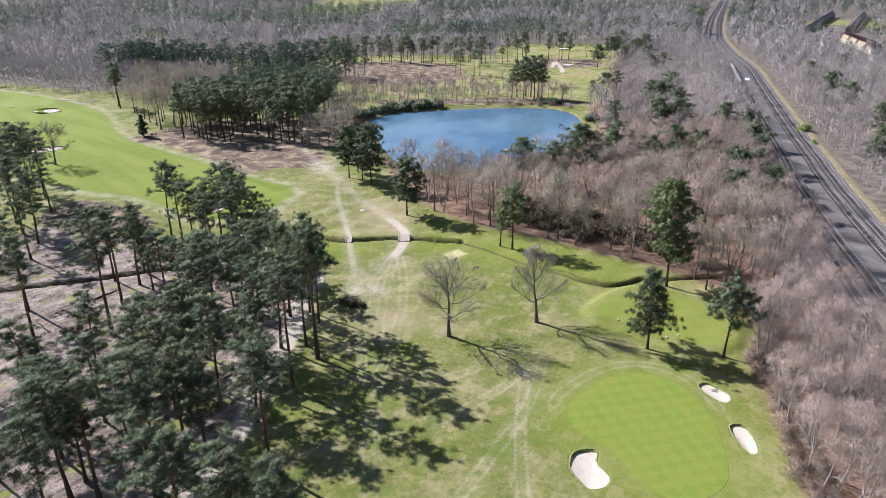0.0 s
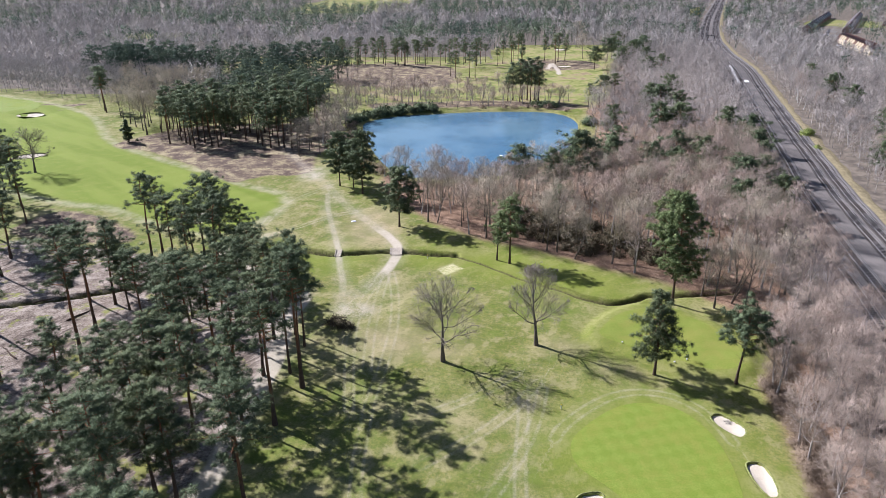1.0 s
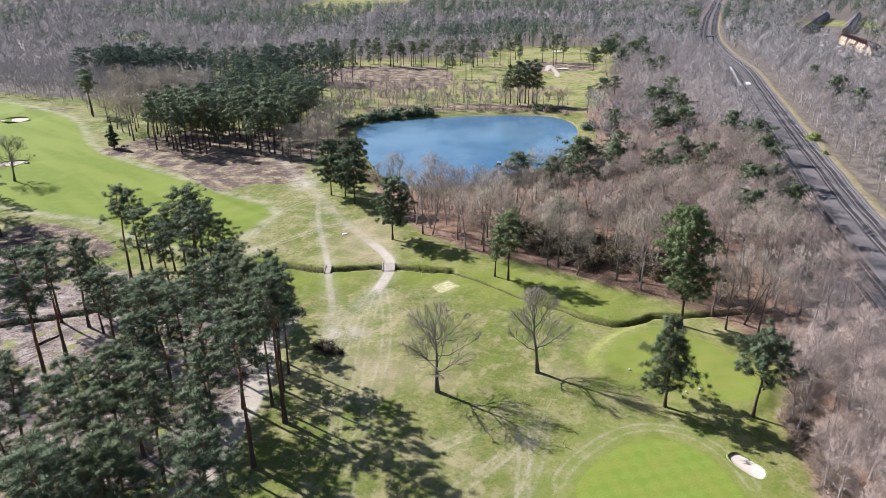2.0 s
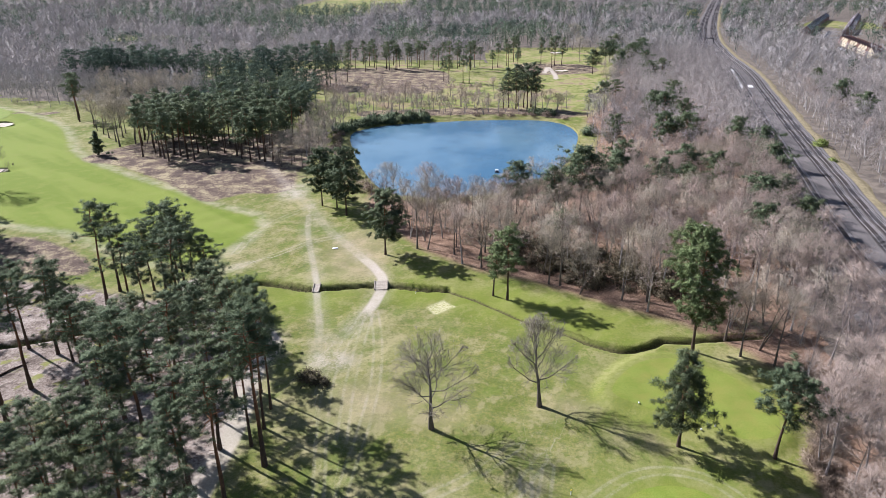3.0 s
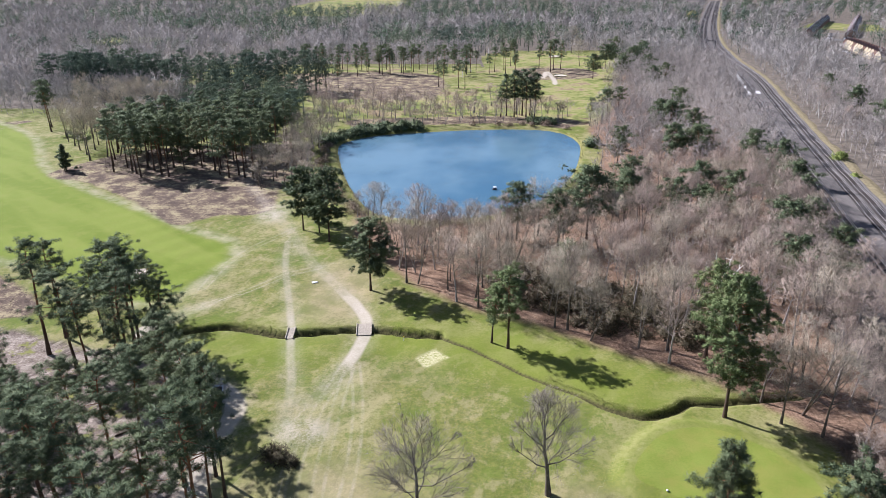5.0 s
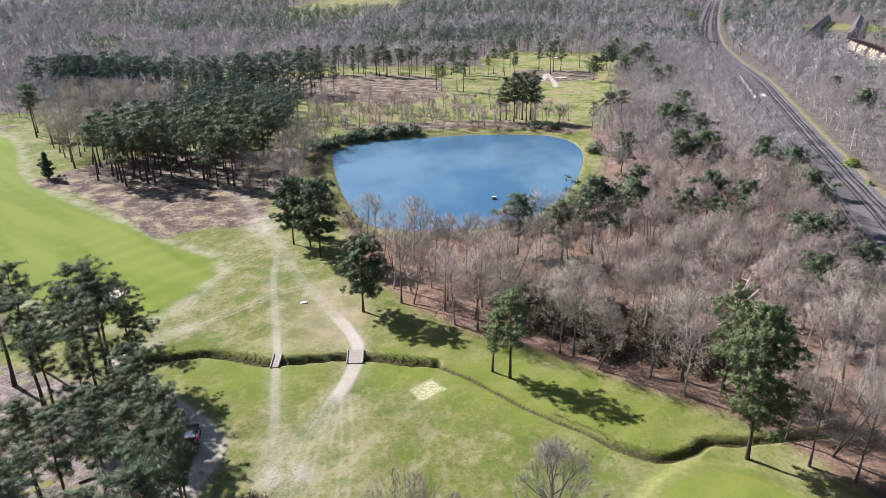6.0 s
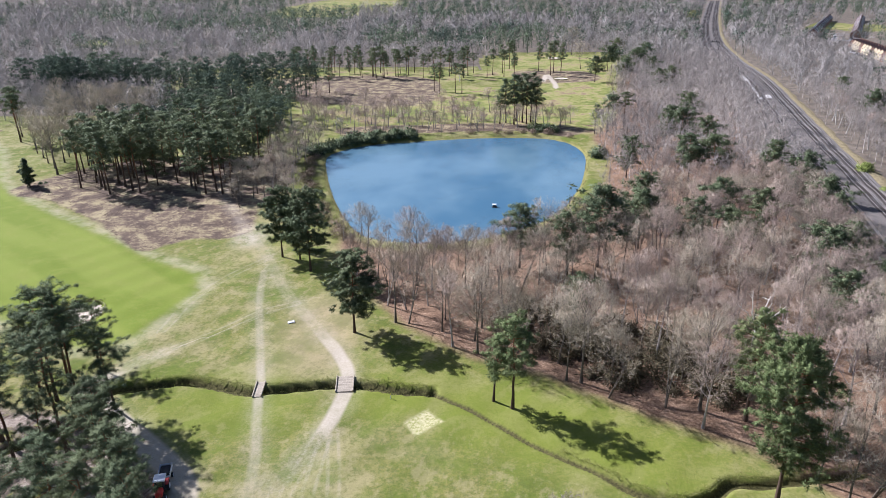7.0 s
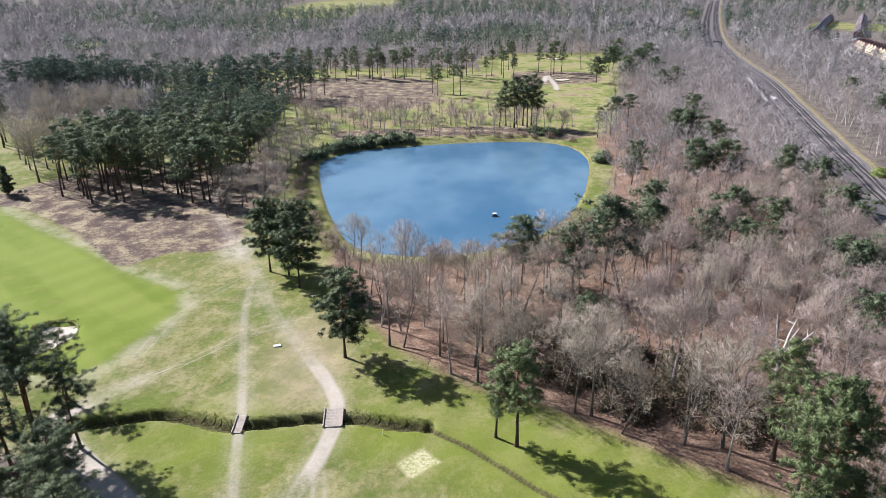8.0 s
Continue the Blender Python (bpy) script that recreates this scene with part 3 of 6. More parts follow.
def make_ground():
    xs = np.unique(np.round(np.concatenate([axis(-60, 52, 1.0, -4200, 4200), np.arange(-30, 52, 0.5)]), 3))
    ys = np.concatenate([axis(62, 122, 1.1, -900, 121)[:-1], np.arange(65.0, 92.0, 0.5), np.arange(122.0, 158.5, 0.5), axis(159, 195, 1.15, 158.9, 5200, 1.045)[0:]])
    ys = np.unique(np.round(ys, 3))
    X, Y = np.meshgrid(xs, ys)
    cut, ditch, pond = pit(X, Y)
    Z = height(X, Y) + cut
    nx, ny = len(xs), len(ys)
    i = (np.arange(ny - 1)[:, None] * nx + np.arange(nx - 1)[None]).ravel()
    T = np.concatenate([np.column_stack([i, i + 1, i + nx + 1]), np.column_stack([i, i + nx + 1, i + nx])])
    many = lambda group: np.min([region(p, X, Y) for p in group], axis=0)
    scuff = np.minimum(np.hypot((X + 17) * 0.8, Y - 124) - 3.0, np.hypot((X + 43) * 0.75, (Y - 222) * 0.42) - 3.2)
    cart, straight = line_dist(PATH_CART, X, Y), line_dist(PATH_STRAIGHT, X, Y)
    # firm sand near the bridges, a faint worn line further off
    faint = np.where(cart < straight, ease(Y, 163, 176) + ease(-Y, -146, -138), ease(Y, 158, 163) * 0.55 + ease(-Y, -150, -147) * 0.5 + ease(-Y, -135, -125))
    faint = np.where(line_dist(TRACK_SANDY, X, Y) < 3, 0.25 * ease(-Y, -140, -130) + 0.9 * ease(Y, 156, 160), faint)
    track = (line_dist(spline([(72.8, 488), (82, 526), (77.5, 465), (62, 462)]), X, Y) - 1.6)
    farturf = np.minimum(many(FAR_TURF), many(YARDS))
    fair = np.minimum(region(FAIRWAY, X, Y), region(LEFT_GREEN, X, Y))
    c, s = math.cos(0.65), math.sin(0.65)
    sx, sy = (X - 1.6) * c + (Y - 144) * s, -(X - 1.6) * s + (Y - 144) * c
    straw = np.maximum(np.abs(sx) - 2.4, np.abs(sy) - 1.8)
    lush = np.minimum(np.hypot((X - 20) / 2.2, (Y - 142) / 0.9 + (X - 20) * 0.55) - 11, region(GREEN, X, Y) - 4)
    lush = np.minimum(lush, np.hypot((X + 28) / 1.6, Y - 149) - 7)
    lush = np.minimum(lush, np.hypot(X + 2, (Y - 150) / 0.6) - 9)
    lush = np.minimum(lush, region(TEE, X, Y) - 3)
    dry = np.minimum.reduce([np.hypot((X + 18) / 0.7, (Y - 172) / 1.5) - 10, np.hypot(X - 21.5, (Y - 110) / 0.6) - 2.5, np.hypot(X - 1, (Y - 108) / 0.6) - 3, np.hypot((X + 10) / 2, Y - 112) - 4])
    wood = region(WOOD, X, Y)
    far = np.where((Y > 380) & (np.minimum(fair, farturf) > 14) & (many(HEATHS) > 10), -5.0, 50.0)
    far = np.where(((X > 95) & (Y < 380) & (wood > 0)) | (line_dist(RAIL, X, Y) < 22), -5.0, far)
    attrs = [("fairway", fair), ("farturf", farturf), ("heath", many(HEATHS)), ("soil", region(SOIL, X, Y)), ("wood", wood), ("farwood", far), ("pond", pond - 1.0),
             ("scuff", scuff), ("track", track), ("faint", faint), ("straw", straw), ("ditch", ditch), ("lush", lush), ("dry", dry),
             ("lane_cart", side_dist(PATH_CART, X, Y)), ("lane_straight", side_dist(PATH_STRAIGHT, X, Y)), ("lane_sandy", side_dist(TRACK_SANDY, X, Y))]
    attrs += [("scuff%d" % k, side_dist(p, X, Y)) for k, p in enumerate(SCUFFS)]
    V = np.column_stack([X.ravel(), Y.ravel(), Z.ravel()])
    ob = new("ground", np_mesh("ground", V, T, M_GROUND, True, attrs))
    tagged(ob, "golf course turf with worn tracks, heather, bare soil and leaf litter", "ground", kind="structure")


make_ground()
tagged(sheet("water", POND * 1.0, 0.0, M_WATER, 6, lambda x, y: np.full(np.shape(x), -0.62)), "blue rippled water of a golf course pond", "pond", kind="structure")
tagged(sheet("putting_green", GREEN, 0.05, M_GREEN, 12), "closely mown bright green putting surface with faint checks", "putting green", kind="structure")
tagged(sheet("tee_box", TEE, 0.03, M_TEE, 10, lambda x, y: height(x, y) + 0.7), "mown yellow-green tee on a low bank", "tee", kind="structure")
tagged(sheet("far_green", LEFT_GREEN, 0.06, M_GREEN, 8), "pale mown putting green beyond the fairway", "putting green", kind="structure")


def bunker(outline, drop, label):
    """A sand bowl behind a cut turf lip."""
    ob = thing("bunker", label, "bunker", pose(*outline.mean(axis=0), 0), group="bunkers")
    o = outline - outline.mean(axis=0)
    c0 = outline.mean(axis=0)
    k = len(o)
    q = np.arange(k)
    n = (q + 1) % k
    z0 = height(outline[:, 0], outline[:, 1])
    up = ease(o[:, 1], -1.0, o[:, 1].max())                    # the far side stands higher
    size = np.linalg.norm(o, axis=1, keepdims=True)
    rings = [(o * (1 + 0.3 / size), z0 - 0.05), (o * (1 + 0.15 / size), z0 + 0.01 + 0.07 * up), (o, z0 + 0.015 + 0.09 * up), (o * (1 - 0.08 / size), z0 - drop * (0.1 + 0.75 * up))]
    V = np.vstack([np.column_stack(r) for r in rings])
    T = np.vstack([np.vstack([np.column_stack([a + q, a + n, a + k + n]), np.column_stack([a + q, a + k + n, a + k + q])]) for a in (0, k, 2 * k)])
    part("lip", Shape().add(V, T[:, ::-1]), M_LIP, ob, "ragged dark turf lip")
    rings = [(o * (1 - 0.03 / size), z0 - 0.02 - drop * 0.8 * up), (o * 0.8, z0 - drop * (0.45 + 0.55 * up)), (o * 0.45, z0 - drop - 0.08), (o * 0.1, z0 - drop - 0.1)]
    V = np.vstack([np.column_stack(r) for r in rings])
    T = np.vstack([np.vstack([np.column_stack([a + q, a + n, a + k + n]), np.column_stack([a + q, a + k + n, a + k + q])]) for a in (0, k, 2 * k)])
    T = np.vstack([T, np.column_stack([3 * k + q[1:-1] * 0, 3 * k + q[1:-1], 3 * k + q[1:-1] + 1])])
    part("sand", Shape().add(V, T), M_SAND, ob, "pale raked sand", True)


for k, b in enumerate(BUNKERS):
    bunker(b, (0.3, 0.25, 0.25, 0.7, 0.6, 0.3, 0.3, 0.3)[k],
           ("kidney-shaped pale sand bunker beside the green", "long pale sand bunker by the green", "narrow pale sand bunker beside the green", "white sand bunker with a heathery island lip",
            "white sand bunker in front of the far green", "white sand bunker beside a bare oak", "sand bunker in the distant heath", "sand bunker at the distant green")[k])


# trees -------------------------------------------------------------------
def unit(v):
    return v / (np.linalg.norm(v, axis=-1, keepdims=True) + 1e-9)


def blades(rng, centres, radii, per, width, flat=0.65, lift=0.35):
    """Pointed slivers that burst out of each clump centre."""
    m = len(centres) * per
    C = np.repeat(centres, per, axis=0)
    R = np.repeat(radii, per)[:, None]
    d = rng.normal(size=(m, 3))
    d[:, 2] += lift
    d = unit(d)
    start = C + d * R * rng.uniform(0.05, 0.75, (m, 1)) * [1, 1, flat]
    end = start + unit(d + rng.normal(0, 0.35, (m, 3))) * R * rng.uniform(0.35, 0.65, (m, 1)) * [1, 1, flat]
    side = unit(np.cross(d, rng.normal(size=(m, 3)))) * width * rng.uniform(0.6, 1.3, (m, 1))
    V = np.stack([start - side, start + side, end], 1).reshape(-1, 3)
    return V, np.arange(m * 3).reshape(-1, 3)


def soft_normals(V, centres, per, up=0.25, wild=0.45, seed=1):
    """Normals that point out of each clump, so that foliage shades as a mass."""
    g = np.random.default_rng(seed)
    n = unit(V - np.repeat(centres, per * 3, axis=0)) + g.normal(0, wild, V.shape) / 1.7
    n[:, 2] += up
    return unit(n)


def pine_arrays(seed, h, base, spread, limbs, per, width, top=0.75, lean=0.0, droop=0.0, sides=7, stubs=6, big=1.0, tuft=1.0, few=1.0, core=14):
    """A Scots pine: bare trunk, crooked limbs and flat needle clumps."""
    rng = np.random.default_rng(seed)
    wood = Shape()
    k = 8
    u = np.linspace(0, 1, k)
    off = np.cumsum(rng.normal(0, 0.012 * h, (k, 2)), axis=0) * u[:, None]
    off[:, 0] += lean * h * u ** 1.5
    trunk = np.column_stack([off, u * h * 0.97])
    r0 = 0.0125 * h + 0.05
    wood.tube(trunk, r0 * (1 - 0.86 * u) * (1 + 0.35 * np.exp(-u * 30)), sides)
    at = lambda z: np.array([np.interp(z, trunk[:, 2], trunk[:, i]) for i in range(3)])
    cs, rs = [], []
    for i in range(limbs):
        q = (i + rng.uniform(0, 0.9)) / limbs
        z = h * (base + (0.97 - base) * q)
        prof = (0.25 + 0.75 * math.sin(math.pi * min(1, (q * 0.78 + 0.2)))) if top > 0.5 else (1.05 - q)
        L = spread * prof * rng.uniform(0.45, 1.3)
        a = i * 2.4 + rng.uniform(-0.5, 0.5)
        rise = rng.uniform(0.05, 0.45) * (0.4 + q) - droop * rng.uniform(0.3, 1.0)
        p0 = at(z)
        d = np.array([math.cos(a), math.sin(a), 0])
        pts = [p0]
        for s in (0.4, 0.75, 1.0):
            pts.append(p0 + d * L * s + np.array([rng.normal(0, 0.06 * L), rng.normal(0, 0.06 * L), rise * L * s - droop * L * s * s * 0.7]))
        wood.tube(pts, np.array([0.3, 0.2, 0.12, 0.05]) * r0 * (1.0 - 0.4 * q), 4)
        n = max(2, int(round((1.8 + L * 2.0 / big) * few)))
        for j in range(n):
            s = rng.uniform(0.35, 1.05) if j else 1.0
            c = p0 + (np.array(pts[-1]) - p0) * s + rng.normal(0, 1, 3) * [0.34 * L ** 0.6, 0.34 * L ** 0.6, 0.22]
            cs.append(c)
            rs.append(rng.uniform(0.5, 0.95) * big * tuft * (0.8 + 0.05 * spread))
    for i in range(5):
        cs.append(at(h * 0.95) + rng.normal(0, 0.45, 3) * [1, 1, 0.4])
        rs.append(rng.uniform(0.6, 0.95) * big)
    for i in range(stubs):
        z = h * rng.uniform(0.25, base)
        a = rng.uniform(0, 6.3)
        p = at(z)
        L = rng.uniform(0.4, 1.6)
        wood.tube([p, p + np.array([math.cos(a), math.sin(a), rng.uniform(-0.2, 0.2)]) * L], [0.04, 0.015], 3)
    cs = np.array(cs)
    V, T = blades(rng, cs, np.array(rs), per, width, 0.7 if droop < 0.1 else 1.0, 0.35 - droop * 2)
    mid = np.array([0, 0, h * (base + 0.45 * (1 - base))])
    N = unit(soft_normals(V, cs, per) + 0.45 * unit(V - mid))
    if core:
        V2, T2 = blades(rng, cs, np.array(rs) * 0.72, core, width * 2.6, 0.75, 0.2)
        N = np.vstack([N, unit(soft_normals(V2, cs, core) + 0.45 * unit(V2 - mid))])
        V, T = np.vstack([V, V2]), np.vstack([T, T2 + len(V)])
    return wood.arrays(), (V, T, N)


def bare_arrays(seed, h, fork, spread, limbs, kids, subs, twigs, width, rise=0.55, droop=0.0, sides=6, stems=1, r0=None, thin=False, bare_limbs=False, limb=0.42, crook=0.022, soft=0.8):
    """A leafless broadleaf tree: limbs, branches, branchlets and twigs grown out to a rounded, uneven crown."""
    rng = np.random.default_rng(seed)
    wood = Shape()
    r0 = r0 or 0.010 * h + 0.05
    C = np.array([0, 0, h * (0.5 + fork / 2) - 0.03 * h])
    A = np.array([spread, spread, h * (1 - fork) * 0.53])

    def reach(P, D):
        """How far it is from P along D to the crown's outline."""
        lump = 1 + 0.14 * np.sin(3.0 * D[:, 0] + seed) * np.cos(2.6 * D[:, 1] + 2 * seed)
        p, d = (P - C) / A, D / A
        a, b, c = (d * d).sum(1), (p * d).sum(1), (p * p).sum(1) - 1
        return np.maximum((-b + np.sqrt(np.maximum(b * b - a * c, 0.0))) / a * lump, 0.5)

    KP, KD, KL, KR = [], [], [], []
    for st in range(stems):
        tilt = rng.normal(0, 0.04 if stems == 1 else 0.13, 2)
        u = np.linspace(0, 1, 7)
        wig = np.cumsum(rng.normal(0, 0.010 * h, (7, 2)), axis=0) * u[:, None]
        trunk = np.column_stack([wig + tilt * h * u[:, None], u * h * 0.86])
        rr = r0 * (1 if stems == 1 else 0.72)
        wood.tube(trunk, rr * (1 - 0.94 * u) * (1 + 0.4 * np.exp(-u * 25)), sides)
        for i in range(limbs):
            q = (i + rng.uniform(0, 0.8)) / limbs
            z = h * (fork * 0.95 + (0.72 - fork * 0.95) * q)
            a = i * 2.4 + rng.uniform(-0.5, 0.5)
            el = rise * (0.55 + 1.0 * q) * rng.uniform(0.8, 1.25)
            d = np.array([math.cos(a) * math.cos(el), math.sin(a) * math.cos(el), math.sin(el)])
            p = np.array([np.interp(z, trunk[:, 2], trunk[:, k]) for k in range(3)])
            L = float(reach(p[None], d[None])[0]) * rng.uniform(0.78, 0.98)
            f = np.array([0, 0.25, 0.5, 0.75, 1.0])[:, None]
            pts = p + d * L * f + np.array([0, 0, 1.0]) * (0.16 * L * f * f - 0.06 * L * f) + np.cumsum(rng.normal(0, crook * L, (5, 3)), axis=0) * (f > 0)
            lr = rr * (1 - 0.7 * (z / h)) * limb
            if bare_limbs:
                wood.tube(pts[[0, 4]], lr * np.array([1, 0.15]), 3)
            else:
                wood.tube(pts, lr * np.array([1, 0.75, 0.52, 0.32, 0.1]), 3 if thin else 4)
            s = rng.uniform(0.7, 3.99, kids)
            m = s.astype(int)
            b = pts[m] + (pts[m + 1] - pts[m]) * (s - m)[:, None]
            e = unit(unit(pts[m + 1] - pts[m]) + rng.normal(0, 0.52, (kids, 3)) + [0, 0, 0.12])
            KP.append(b)
            KD.append(e)
            KL.append(np.minimum(reach(b, e) * rng.uniform(0.7, 1.0, kids), L * (0.75 - 0.1 * s)))
            KR.append(np.full(kids, lr * 0.3))
    KP, KD, KL, KR = np.vstack(KP), np.vstack(KD), np.concatenate(KL), np.concatenate(KR)
    if not thin:
        for p, d, L, r in zip(KP, KD, KL, KR):
            bend = rng.normal(0, crook * 1.6 * L, 3)
            wood.tube([p, p + d * L * 0.5 + bend, p + d * L], [r, r * 0.65, r * 0.2], 3)
    tp, td, tl, tw = [], [], [], []
    if thin:
        tp.append(KP), td.append(KD), tl.append(KL), tw.append(np.full(len(KP), width * 1.6))
    rep = lambda v, n: np.repeat(v, n, axis=0)
    SP = rep(KP, subs) + rep(KD, subs) * rep(KL, subs)[:, None] * rng.uniform(0.2, 0.98, (len(KP) * subs, 1))
    SD = unit(rep(KD, subs) + rng.normal(0, 0.5, SP.shape) + [0, 0, 0.12 - droop * 0.5])
    SL = np.minimum(rep(KL, subs) * rng.uniform(0.35, 0.7, len(SP)), reach(SP, SD) * 1.08)
    tp.append(SP), td.append(SD), tl.append(SL), tw.append(np.full(len(SP), width * 1.35))
    TP = rep(SP, twigs) + rep(SD, twigs) * rep(SL, twigs)[:, None] * rng.uniform(0.25, 1.0, (len(SP) * twigs, 1))
    TD = unit(rep(SD, twigs) + rng.normal(0, 0.5, TP.shape) + [0, 0, 0.1 - droop])
    tp.append(TP), td.append(TD), tl.append(np.maximum(rep(SL, twigs) * rng.uniform(0.4, 0.85, len(TP)), 0.35)), tw.append(np.full(len(TP), width))
    P, D, L, W = np.vstack(tp), np.vstack(td), np.concatenate(tl)[:, None], np.concatenate(tw)[:, None]
    m = len(P)
    axis_side = unit(np.cross(D, rng.normal(size=(m, 3))))
    side = axis_side * W * rng.uniform(0.7, 1.3, (m, 1))
    V = np.stack([P - side, P + side, P + D * L], 1).reshape(-1, 3)
    # each twig is round: its normals lie across it, leaning out of the crown
    N = np.repeat(unit(np.cross(D, axis_side)), 3, axis=0)
    out = unit((V - C) / A)
    N = np.where((N * out).sum(1, keepdims=True) < 0, -N, N)
    N = unit(N + soft * out + [0, 0, 0.15])
    return wood.arrays(), (V, np.arange(m * 3).reshape(-1, 3), N)


def tree_models(kind, specs, bark, crown):
    """Meshes of several tree forms: height, trunk mesh, crown mesh."""
    out = []
    for h, (w, c) in specs:
        out.append((h, np_mesh(kind + "_trunk", *w, bark, True), np_mesh(kind + "_crown", c[0], c[1], crown, normals=c[2])))
    return out


def plant(name, model, x, y, h, turn, label, category, group, trunk_label="", crown_label="", squash=1.0, z=None):
    """One tree: an empty at its foot with a trunk and a crown."""
    mh, trunk, crown = model
    s = h / mh
    z = float(height(x, y)) if z is None else z
    ob = thing(name, label, category, pose(x, y, z - 0.08, 0, 0, turn) @ Matrix.Diagonal((s * squash, s * squash, s, 1)), group)
    for key, me, lab in (("trunk", trunk, trunk_label), ("crown", crown, crown_label)):
        c = new(key, me)
        c.parent = ob
        tagged(c, lab)
    return ob


def scatter(rng, poly, gap, tries, keep=None, placed=None):
    """Points inside a polygon, at least gap apart."""
    poly = np.asarray(poly, float)
    lo, hi = poly.min(axis=0), poly.max(axis=0)
    P = rng.uniform(lo, hi, (tries, 2))
    P = P[inside(poly, P[:, 0], P[:, 1])]
    if keep is not None:
        P = P[keep(P[:, 0], P[:, 1])]
    cell, out = {}, []
    for q in (placed if placed is not None else []):
        cell.setdefault((int(q[0] // gap), int(q[1] // gap)), []).append(q)
    for p in P:
        i, j = int(p[0] // gap), int(p[1] // gap)
        if all((p[0] - q[0]) ** 2 + (p[1] - q[1]) ** 2 > gap * gap for a in (-1, 0, 1) for b in (-1, 0, 1) for q in cell.get((i + a, j + b), [])):
            cell.setdefault((i, j), []).append(p)
            out.append(p)
    return np.array(out).reshape(-1, 2)


def joined(name, models, P, H, rng, material, label, category):
    """Many small trees as one mesh of stuff."""
    Vs, Ts, Ns, A, n = [], [], [], [], 0
    which = rng.integers(0, len(models), len(P))
    turn = rng.uniform(0, 6.28, len(P))
    tint = np.clip([0.5 + 0.75 * noise.noise(Vector((x * 0.02, y * 0.02, 5.0))) for x, y in P[:, :2]] + rng.uniform(-0.35, 0.35, len(P)), 0, 1)
    Z = height(P[:, 0], P[:, 1])
    for k, (mh, V, T, N) in enumerate(models):
        w = np.where(which == k)[0]
        if not len(w):
            continue
        s = (H[w] / mh)[:, None]
        c, q = np.cos(turn[w])[:, None], np.sin(turn[w])[:, None]
        x = (V[None, :, 0] * c - V[None, :, 1] * q) * s + P[w, 0:1]
        y = (V[None, :, 0] * q + V[None, :, 1] * c) * s + P[w, 1:2]
        z = V[None, :, 2] * s + Z[w][:, None]
        Vs.append(np.stack([x, y, z], -1).reshape(-1, 3))
        Ts.append((T[None] + (np.arange(len(w)) * len(V))[:, None, None]).reshape(-1, 3) + n)
        Ns.append(np.stack([N[None, :, 0] * c - N[None, :, 1] * q, N[None, :, 0] * q + N[None, :, 1] * c, np.repeat(N[None, :, 2], len(w), 0)], -1).reshape(-1, 3))
        A.append(np.repeat(tint[w], len(V)))
        n += len(w) * len(V)
    ob = new(name, np_mesh(name, np.vstack(Vs), np.vstack(Ts), material, False, [("tint", np.concatenate(A))], np.vstack(Ns)))
    return tagged(ob, label, category, kind="stuff")


def both(pair):
    (V1, T1), (V2, T2, N2) = pair
    N1 = unit(V1 * [1, 1, 0] + [0, 0, 0.01])
    return np.vstack([V1, V2]), np.vstack([T1, T2 + len(V1)]), np.vstack([N1, N2])


# near pines
PINES = tree_models("pine", [(h, pine_arrays(20 + i, h, b, s, n, 120, 0.023, top=1, lean=l, tuft=1.0, few=0.95, core=22)) for i, (h, b, s, n, l) in enumerate([
    (22, 0.55, 4.2, 26, 0.0), (22, 0.62, 3.7, 20, 0.02), (20, 0.5, 4.5, 28, -0.02), (18, 0.42, 4.2, 28, 0.01), (21, 0.58, 4.5, 22, 0.03), (16, 0.33, 3.7, 27, 0.0)])], M_PINE_BARK, M_NEEDLE)
PINES_MID = tree_models("pine", [(h, pine_arrays(40 + i, h, b, s, n, 40, 0.085, top=1, sides=5, stubs=2, big=1.5, core=2)) for i, (h, b, s, n) in enumerate([
    (20, 0.5, 2.9, 18), (20, 0.38, 3.2, 24), (19, 0.6, 3.0, 15), (14, 0.25, 3.6, 30)])], M_PINE_BARK, M_NEEDLE)
PINE_PALE = tree_models("pine", [(16, pine_arrays(61, 16, 0.42, 3.4, 30, 80, 0.036, top=1)), (12, pine_arrays(62, 12, 0.35, 2.3, 24, 80, 0.034, top=1)), (23, pine_arrays(63, 23, 0.26, 5.6, 78, 80, 0.045, top=1, lean=-0.03))], M_PINE_BARK, M_NEEDLE_LIGHT)
PINE_ROUND = tree_models("pine", [(16, pine_arrays(71, 16, 0.26, 4.5, 48, 90, 0.05, top=1))], M_PINE_BARK, M_NEEDLE)
PINE_DROOP = tree_models("pine", [(15, pine_arrays(72, 15, 0.3, 4.0, 48, 110, 0.028, top=1, lean=0.04, droop=0.32, tuft=0.95, core=24)), (14.5, pine_arrays(73, 14.5, 0.45, 3.9, 26, 110, 0.032, top=1, lean=0.07, tuft=0.95, core=24))], M_PINE_BARK, M_NEEDLE)
PINE_BUSHY = tree_models("pine", [(14, pine_arrays(90 + i, 14, b, s, 36, 40, 0.075, top=1, sides=5, stubs=1, big=1.25, core=5)) for i, (b, s) in enumerate([(0.3, 4.4), (0.36, 4.9), (0.26, 4.0)])], M_PINE_BARK, M_NEEDLE)
SPRUCE = tree_models("spruce", [(9, pine_arrays(80, 9, 0.08, 2.7, 40, 50, 0.08, top=0.2, stubs=0))], M_PINE_BARK, M_NEEDLE)

